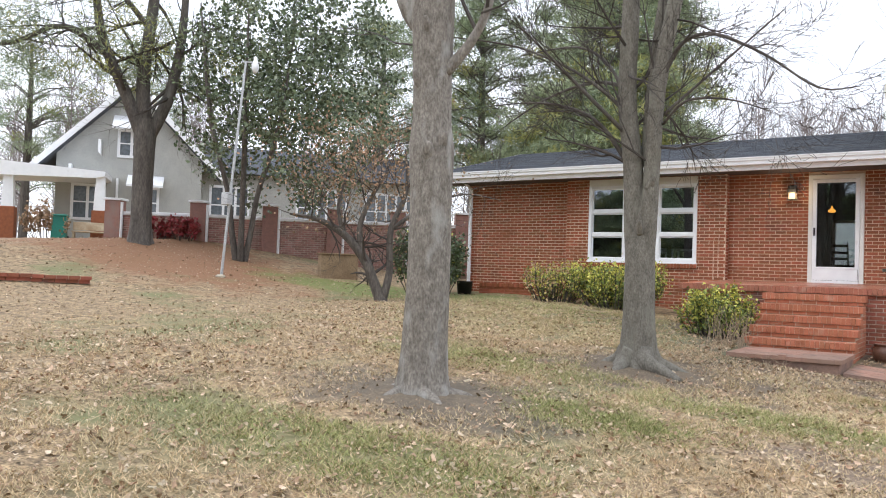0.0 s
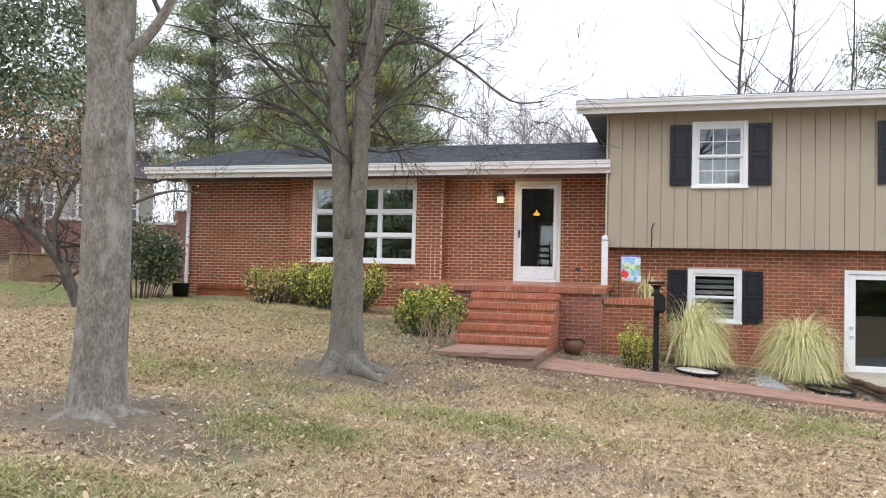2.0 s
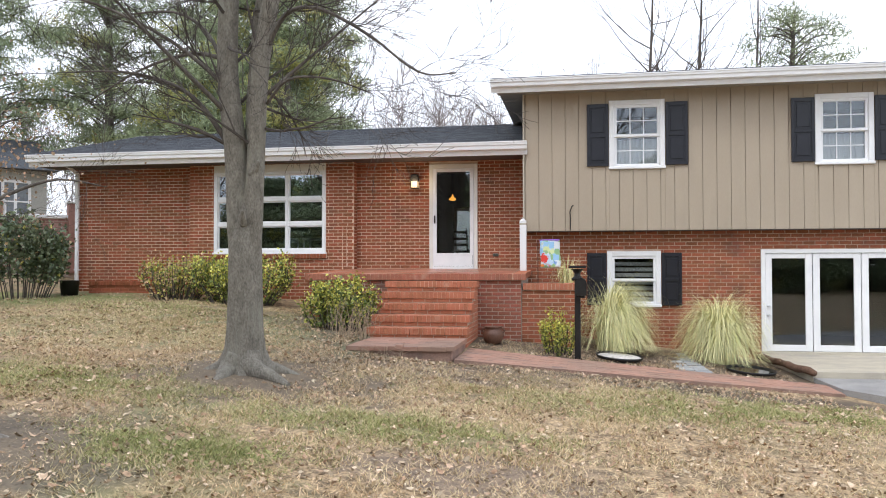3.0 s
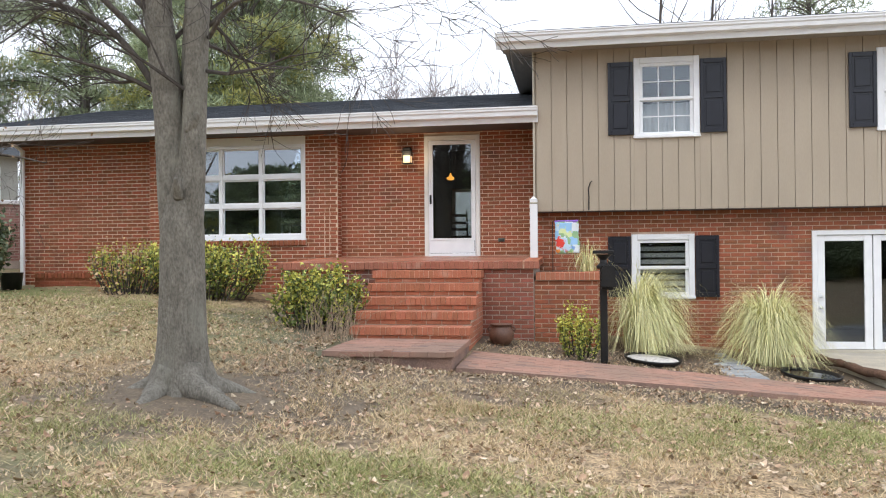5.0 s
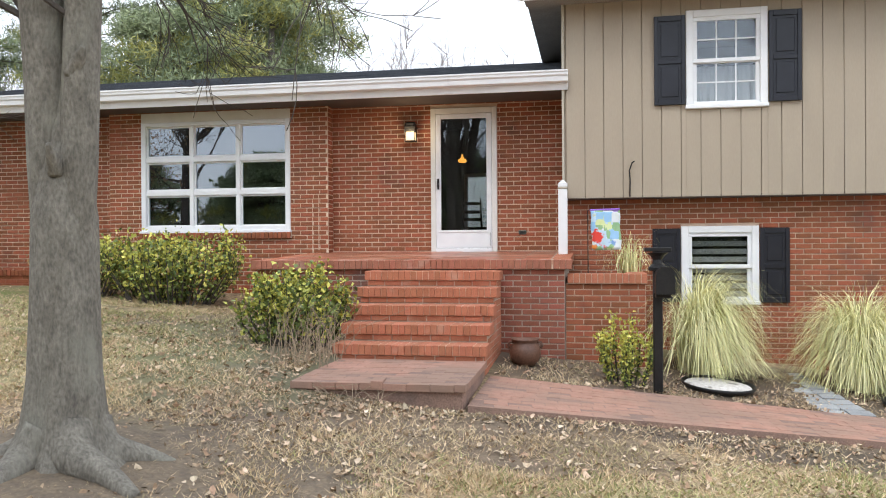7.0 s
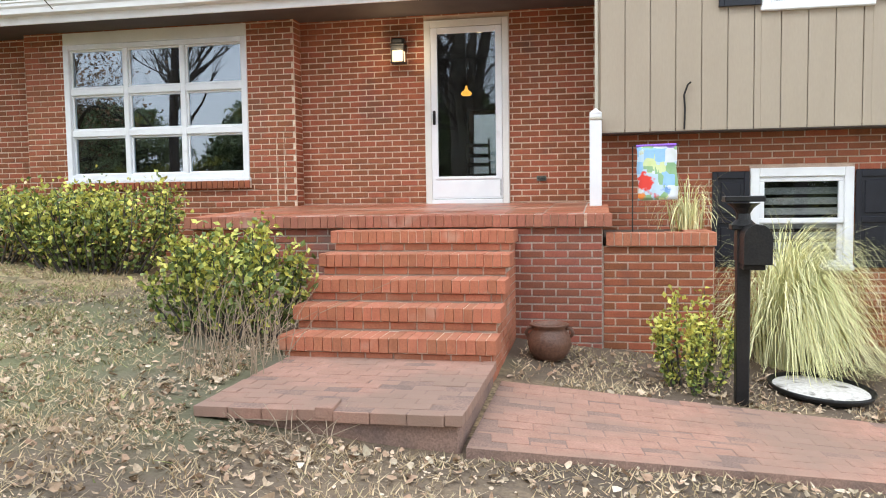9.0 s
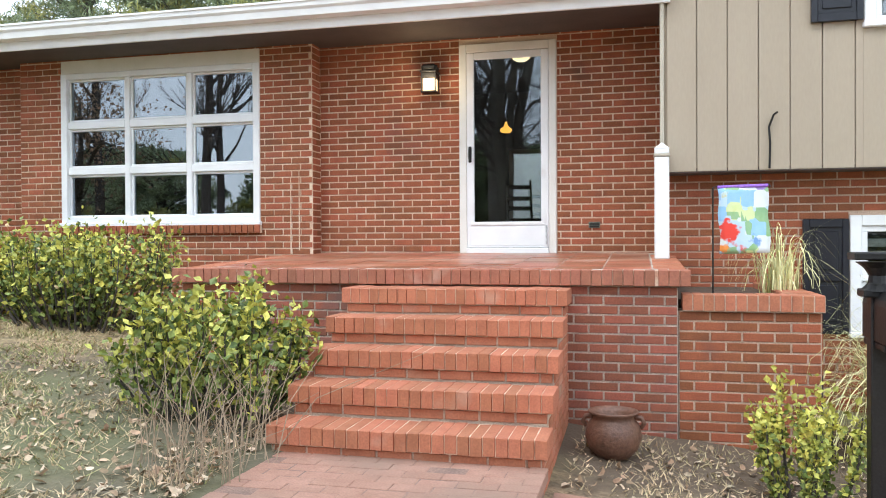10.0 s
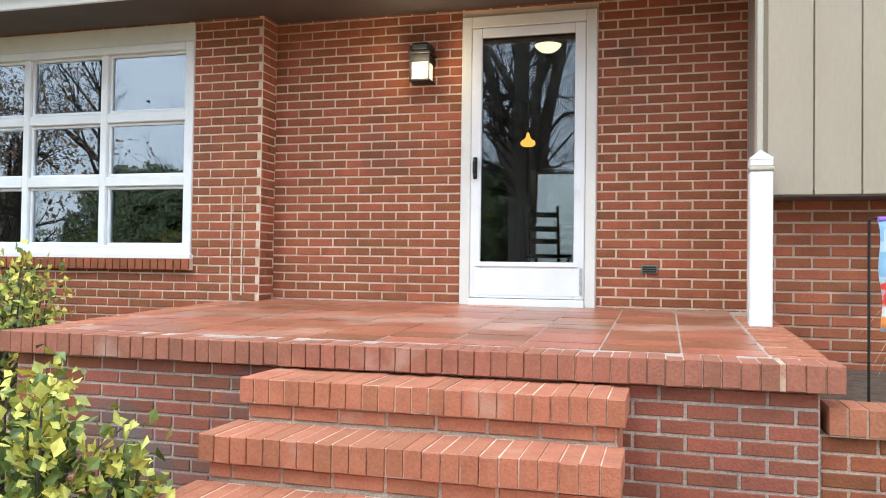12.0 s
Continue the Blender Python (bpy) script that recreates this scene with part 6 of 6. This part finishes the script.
def far_woods(name, x0, x1, y0, y1, count, h0, h1, seed, label):
    random.seed(seed)
    s = Shape()
    for i in range(count):
        x, y, h = random.uniform(x0, x1), random.uniform(y0, y1), random.uniform(h0, h1)
        s.tube([(x, y, -1), (x + random.gauss(0, 0.5), y, h * 0.5), (x + random.gauss(0, 0.9), y, h)], [0.07, 0.05, 0.015], 4, False)
        for k in range(34):
            z = h * random.uniform(0.3, 0.97)
            twigs(s, (x, y, z), rnd_dir(1.0), h * 0.17, 0.03, 1, 0.0, 0.7, 3, (5, 7))
    return solid(name, s, M_TWIG_HAZED, label, "woods", "stuff")


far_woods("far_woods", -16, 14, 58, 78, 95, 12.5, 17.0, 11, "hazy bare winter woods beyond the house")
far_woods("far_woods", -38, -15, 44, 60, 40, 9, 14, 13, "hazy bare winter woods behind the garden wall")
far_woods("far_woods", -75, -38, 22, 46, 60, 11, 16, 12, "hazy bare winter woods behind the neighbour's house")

# ---- the neighbour's side ----
pole = thing("yard_light_pole", "thin galvanised pole with a white lamp head", "light pole", (-15.0, 12.46, lift(-15.0, 12.46)))
part("shaft", Shape().tube([(0, 0, -0.3), (0.12, 0.15, 2.5), (0.26, 0.3, 5.3)], [0.036, 0.032, 0.028], 10), M_GALV, pole)
part("arm", Shape().tube([(0.2, 0.25, 5.28), (0.5, 0.55, 5.3)], [0.02, 0.02], 8), M_GALV, pole)
part("lamp_head", Shape().lathe([(0.02, 0.24), (0.04, 0.21), (0.06, 0.08), (0.09, 0.03), (0.085, -0.07), (0.05, -0.16), (0.01, -0.18)], (0.42, 0.46, 5.2), 14), M_PAINT, pole, "white lamp head", True)
part("meter_box", Shape().box(-0.02, 0.22, -0.06, 0.1, 1.75, 2.05, 0.01), M_GALV, pole)
part("ball_foot", Shape().lathe([(0.0, -0.1), (0.12, -0.08), (0.12, 0.03), (0.06, 0.06)], sides=12), M_CONCRETE, pole)

P_NW = [(-22.2, 14.3), (-20.0, 15.75), (-18.6, 17.4), (-17.1, 18.8), (-15.6, 20.2), (-14.0, 21.6), (-12.4, 23.0), (-10.8, 24.4)]
garden_wall = thing("garden_wall", "brick garden wall with white coping and piers", "wall", kind="structure")
for i, (px, py) in enumerate(P_NW):
    zb = 2.0
    ang = math.atan2(P_NW[min(i + 1, 7)][1] - P_NW[max(i - 1, 0)][1], P_NW[min(i + 1, 7)][0] - P_NW[max(i - 1, 0)][0])
    pr = thing("pier", "", "")
    pr.parent, pr.location, pr.rotation_euler.z = garden_wall, (px, py, zb), ang
    part("shaft", Shape().box(-0.24, 0.24, -0.26, 0.2, -0.5, 1.50, 0.01), M_BRICK_OLDS, pr)
    part("cap", Shape().box(-0.29, 0.29, -0.31, 0.25, 1.50, 1.57, 0.01), M_PAINT, pr)
    part("pipe", Shape().tube([(0.28, -0.22, -0.2), (0.28, -0.22, 1.45)], [0.045] * 2, 8), M_PAINT, pr, "white drain pipe")
    if i < 7:
        qx, qy = P_NW[i + 1]
        L = math.hypot(qx - px, qy - py)
        seg = part("panel", Shape().box(0.0, L, -0.1, 0.1, 1.4, 3.06), M_MORTAR_OLD, garden_wall)
        a2 = math.atan2(qy - py, qx - px)
        seg.matrix_basis = pose(px, py, 0, 0, 0, math.degrees(a2))
        cp = part("coping", Shape().box(0.2, L - 0.2, -0.16, 0.16, 3.06, 3.17, 0.015), M_PAINT, garden_wall, "white coping")
        cp.matrix_basis = seg.matrix_basis
        brick_face(garden_wall, (px + 0.1 * math.sin(a2), py - 0.1 * math.cos(a2)), math.degrees(a2), L, 1.6, 3.05, keep=0, joined=M_BRICK_OLDS)

O = Vector((-33.0, 21.8, 2.3))
house_m = Matrix.Translation(O) @ Matrix.Rotation(math.atan2(0.777, 0.63), 4, "Z")
nb = thing("neighbour_house", "grey gabled bungalow with white trim and a porch", "house")
nb.matrix_basis = house_m
part("wall", Shape().prism([(-3.0, 0, -0.5), (3.4, 0, -0.5), (3.4, 0, 4.3), (0.2, 0, 7.4), (-3.0, 0, 4.3)], (0, 7, 0)).box(3.4, 15.0, 0.6, 7.0, -0.5, 3.9), M_GREYWALL, nb)
roof = part("roof", Shape().prism([(-3.9, -0.5, 3.3), (0.2, -0.5, 7.45), (4.3, -0.5, 3.3), (4.3, -0.5, 3.55), (0.2, -0.5, 7.7), (-3.9, -0.5, 3.55)], (0, 8, 0)).prism([(3.4, -0.1, 3.8), (3.4, 3.8, 5.6), (3.4, 7.6, 3.8)], (12, 0, 0)), M_SHINGLE, nb)
part("bargeboard", Shape().prism([(-4.0, -0.56, 3.25), (0.2, -0.56, 7.5), (4.4, -0.56, 3.25), (4.4, -0.56, 3.6), (0.2, -0.56, 7.85), (-4.0, -0.56, 3.6)], (0, 0.06, 0)), M_PAINT, nb, "white bargeboard")
for k in (-2.4, -1.2):
    part("bracket", Shape().prism([(k, -0.5, 4.9 + (k + 1.2) * 1.0), (k + 0.12, -0.5, 4.9 + (k + 1.2) * 1.0), (k + 0.12, -0.5, 4.2 + (k + 1.2) * 1.0), (k, -0.5, 4.35 + (k + 1.2) * 1.0)], (0, 0.48, 0)), M_PAINT, nb)
porch_n = part("porch_roof", Shape().prism([(-7.6, -2.6, 2.95), (-5.0, -2.6, 3.45), (-0.6, -2.6, 3.2), (-0.6, -2.6, 3.0), (-1.0, -2.6, 2.9), (-7.6, -2.6, 2.75)], (0, 2.58, 0)), M_PAINT, nb, "white metal porch roof")


def nb_window(x0, x1, z0, z1, y, n):
    w = part("window", Shape().box(x0 - 0.12, x1 + 0.12, y - 0.07, y - 0.02, z0 - 0.12, z0).box(x0 - 0.12, x1 + 0.12, y - 0.07, y - 0.02, z1, z1 + 0.12).box(x0 - 0.12, x0, y - 0.07, y - 0.02, z0, z1).box(x1, x1 + 0.12, y - 0.07, y - 0.02, z0, z1), M_PAINT, nb)
    for i in range(1, n):
        x = x0 + (x1 - x0) * i / n
        part("mullion", Shape().box(x - 0.06, x + 0.06, y - 0.07, y - 0.02, z0, z1), M_PAINT, w)
    part("meeting_rail", Shape().box(x0, x1, y - 0.06, y - 0.022, (z0 + z1) / 2 - 0.03, (z0 + z1) / 2 + 0.03), M_PAINT, w)
    part("pane", Shape().box(x0, x1, y - 0.02, y - 0.005, z0, z1), M_GLASS_FAR, w)


nb_window(-2.2, -1.0, 1.3, 2.75, 0, 2)
nb_window(-0.3, 0.7, 4.3, 5.4, 0, 2)
nb_window(0.4, 1.4, 1.5, 2.75, 0, 1)
nb_window(8.1, 10.5, 1.5, 3.2, 0.6, 5)
nb_window(11.6, 14.2, 1.5, 3.2, 0.6, 5)
nb_window(3.9, 5.6, 1.4, 3.1, 0.6, 3)
part("awning", Shape().prism([(-0.6, -0.02, 6.0), (-0.6, -0.9, 5.4), (-0.6, -0.9, 5.5), (-0.6, -0.02, 6.15)], (1.6, 0, 0)).prism([(0.1, -0.02, 3.3), (0.1, -0.8, 2.8), (0.1, -0.8, 2.9), (0.1, -0.02, 3.4)], (1.6, 0, 0)), M_PAINT, nb, "white window awnings")
for k in (-6.6, -4.4, -0.8):
    col = part("column", Shape().box(k - 0.3, k + 0.3, -2.5, -1.95, -0.4, 1.5, 0.02), M_BRICKS, nb, "brick and white porch column")
    part("shaft", Shape().prism([(k - 0.24, -2.45, 1.5), (k + 0.24, -2.45, 1.5), (k + 0.17, -2.45, 3.0), (k - 0.17, -2.45, 3.0)], (0, 0.4, 0)), M_PAINT, col)
part("porch_wall", Shape().box(-9.5, -4.7, -2.35, -2.1, -0.4, 0.95), M_BRICKS, nb, "low brick porch wall")
part("coping", Shape().box(-9.5, -4.7, -2.42, -2.03, 0.95, 1.05), M_PAINT, nb)
part("downpipe", Shape().tube([(-0.35, -0.1, -0.2), (-0.35, -0.1, 3.2)], [0.06] * 2, 8), M_PAINT, nb)


def at_nb(x, y, z=0.0):
    p = house_m @ Vector((x, y, 0))
    return p.x, p.y, lift(p.x, p.y) + z


bn = thing("wheeled_bin", "green plastic wheeled rubbish bin", "bin", at_nb(-2.2, -3.3))
bn.rotation_euler.z = 0.9
part("body", Shape().prism([(-0.28, -0.3, 0.05), (0.28, -0.3, 0.05), (0.28, 0.3, 0.05), (-0.28, 0.3, 0.05)], (0, 0, 0.95)), M_GREEN_BIN, bn)
part("lid", Shape().box(-0.33, 0.33, -0.36, 0.36, 1.0, 1.09, 0.03), M_GREEN_BIN, bn)
for s in (-0.3, 0.3):
    part("wheel", Shape().tube([(s - 0.03, 0.3, 0.1), (s + 0.03, 0.3, 0.1)], [0.1, 0.1], 12), M_BLACK, bn)
bench = thing("garden_bench", "weathered tan wooden garden bench", "bench", at_nb(-1.0, -3.0))
bench.rotation_euler.z = 0.9
part("seat", Shape().box(-0.75, 0.75, -0.25, 0.25, 0.4, 0.46, 0.01), M_DEAD, bench)
part("backrest", Shape().box(-0.75, 0.75, 0.22, 0.27, 0.5, 0.85, 0.01), M_DEAD, bench)
for s in (-0.68, 0.68):
    part("leg", Shape().box(s - 0.04, s + 0.04, -0.24, 0.24, 0, 0.4, 0.01), M_DEAD, bench)
shrub(-19.9, 15.1, 0.5, 0.5, 0.75, 700, "small red-leaved bush before the garden wall", 0.0, 0.0, 0.12, 0.3, green=M_RED_LEAF, stems=14)
shrub(-20.75, 14.7, 0.4, 0.5, 0.6, 600, "low red-leaved bush before the garden wall", 0.0, 0.0, 0.12, 0.3, green=M_RED_LEAF, stems=14)
shrub(-25.6, 14.0, 0.8, 0.8, 1.2, 700, "brown winter bush beside the bungalow", 0.0, 0.0, 0.12, 0.3, green=M_RUST, stems=14)
bed = thing("bed_edging", "low border of old red bricks round a bed", "edging")
for i in range(24):
    for k in range(2):
        x, y = -15.0 - 0.125 * i * 1.0, 8.95 - 0.19 * i * 0.95
        piece("brick", "cube", M_BRICK_OLD, bed, Matrix.LocRotScale((x + 0.06 * k, y, lift(x, y) + 0.05 + 0.075 * k), Euler((0, 0, math.atan2(-0.18, -0.125) + random.uniform(-0.06, 0.06))), (0.21, 0.11, 0.075)))
board = thing("wooden_box", "brown wooden yard box by the garden wall", "box", (-14.3, 15.9, lift(-14.3, 15.9)))
board.rotation_euler.z = 0.9
part("body", Shape().box(-0.5, 0.5, -0.3, 0.3, -0.1, 0.62, 0.01), M_RUST, board)
part("lid", Shape().box(-0.54, 0.54, -0.34, 0.34, 0.62, 0.66, 0.008), M_RUST, board)

# ---- litter and grass ----
random.seed(21)


def bare(x, y):
    """How bare the soil is: 1 in the middle of a patch."""
    return max([max(0.0, 1.3 - math.hypot((x - cx) / sx, (y - cy) / sy)) for cx, cy, sx, sy, c, a in PATCHES if c[1] < 0.13] + [0.0])


def blocked(x, y):
    return (y > 14.1 and -4.4 < x < 0.4) or y > 15.6 or (-2.85 < x < -1.2 and y > 11.25) or (-1.25 < x < 3.95 and 11.28 + 0.165 * (x + 1.25) < y < 12.82 + 0.045 * (x + 1.25)) or (x > 3.6 and y > 11.2)


def litter_leaf(s, p, size):
    """A curled dead leaf with a ragged outline."""
    m = Euler((random.gauss(0, 0.35), random.gauss(0, 0.35), random.uniform(0, 6.283))).to_matrix()
    curl, bend = random.uniform(-1.2, 1.6), random.uniform(-0.6, 0.9)
    o = len(s.v)
    s.v.append(tuple(Vector(p)))
    for a in range(7):
        w = 2 * math.pi * a / 7
        r = random.uniform(0.55, 1.1) * size * 0.5
        x, y = 1.35 * r * math.cos(w), 0.8 * r * math.sin(w)
        s.v.append(tuple(Vector(p) + m @ Vector((x, y, (curl * x * x + bend * y * abs(y) + 0.3 * y * y) / size))))
    s.f.extend((o, o + 1 + a, o + 1 + (a + 1) % 7) for a in range(7))


def fallen_leaves(name, count, lo, hi, material, label, seed):
    random.seed(seed)
    s = Shape()
    for i in range(count):
        if i < count * 0.8:
            x, y = random.uniform(-9, 5), 1.5 + 12.3 * random.random() ** 1.15
            if noise.noise((x * 0.7, y * 0.7, seed)) + random.uniform(-0.5, 0.5) < -0.15:
                continue
        elif i < count * 0.965:
            x, y = random.uniform(-22, -6), random.uniform(4, 17)
        else:
            x, y = random.choice(((random.gauss(-2.2, 0.7), random.gauss(11.1, 0.2)), (random.uniform(-1, 4), random.gauss(11.5, 0.2)), (random.gauss(-2.95, 0.2), random.gauss(12.0, 0.5)), (random.uniform(-1, 3.3), random.uniform(13, 14.1)), (random.gauss(-9, 1.0), random.gauss(11, 0.8))))
        if blocked(x, y):
            continue
        litter_leaf(s, (x, y, lift(x, y) + random.uniform(0.008, 0.03)), random.uniform(lo, hi))
    solid(name, s, material, label, "leaves", "stuff")


def grass(name, count, spot, material, label, seed):
    random.seed(seed)
    s = Shape()
    v, f = s.v, s.f
    for n in range(count):
        if spot:
            cx, cy, sx, sy = random.choice(spot)
            x, y = random.gauss(cx, sx), random.gauss(cy, sy)
        else:
            x = random.gauss(-2.0, 4.2)
            y = 0.6 + 14.4 * random.random() ** 1.3
        tuft = noise.noise((x * 2.5, y * 2.5, 7))
        if tuft < random.uniform(-0.55, 0.25) or y > 15.2 or blocked(x, y) or random.random() < bare(x, y) * 0.6:
            continue
        z = lift(x, y) - 0.004
        h, a = random.uniform(0.018, 0.05) * (1 + 0.6 * max(tuft, 0)), random.uniform(0, 6.283)
        w = random.uniform(0.003, 0.007)
        dx, dy = random.gauss(0, 0.045), random.gauss(0, 0.045)
        o = len(v)
        v.append((x - w * math.cos(a), y - w * math.sin(a), z))
        v.append((x + w * math.cos(a), y + w * math.sin(a), z))
        v.append((x + dx, y + dy, z + h))
        f.append((o, o + 1, o + 2))
    solid(name, s, material, label, "grass", "stuff")


fallen_leaves("fallen_leaves", 13000, 0.022, 0.062, M_DEAD, "scattered pale dry fallen leaves on the lawn", 31)
fallen_leaves("brown_leaves", 20000, 0.022, 0.06, M_RUST, "scattered brown fallen leaves on the lawn", 32)
fallen_leaves("leaf_crumbs", 42000, 0.01, 0.03, M_DEAD, "crumbled bits of dry leaves in the grass", 33)
grass("grass", 330000, None, M_BLADE, "short dormant lawn grass blades", 41)
grass("grass", 70000, [(-4.6, 10.2, 1.9, 1.3), (-1.2, 9.6, 1.6, 0.9), (-6.4, 12.4, 1.4, 1.0)], M_BLADE, "short dormant grass blades near the steps", 43)
grass("green_grass", 110000, [(-5.9, 12.2, 1.6, 1.1), (-6.5, 13.6, 1.2, 0.6), (-3.3, 3.9, 0.8, 0.35), (-1.3, 7.6, 0.8, 0.3), (-2.6, 6.3, 0.5, 0.25), (0.8, 9.6, 1.2, 0.4), (-4.6, 8.0, 0.9, 0.4), (2.6, 10.4, 0.9, 0.35)], M_GREENBLADE, "patches of green winter grass", 42)

lay_bricks()
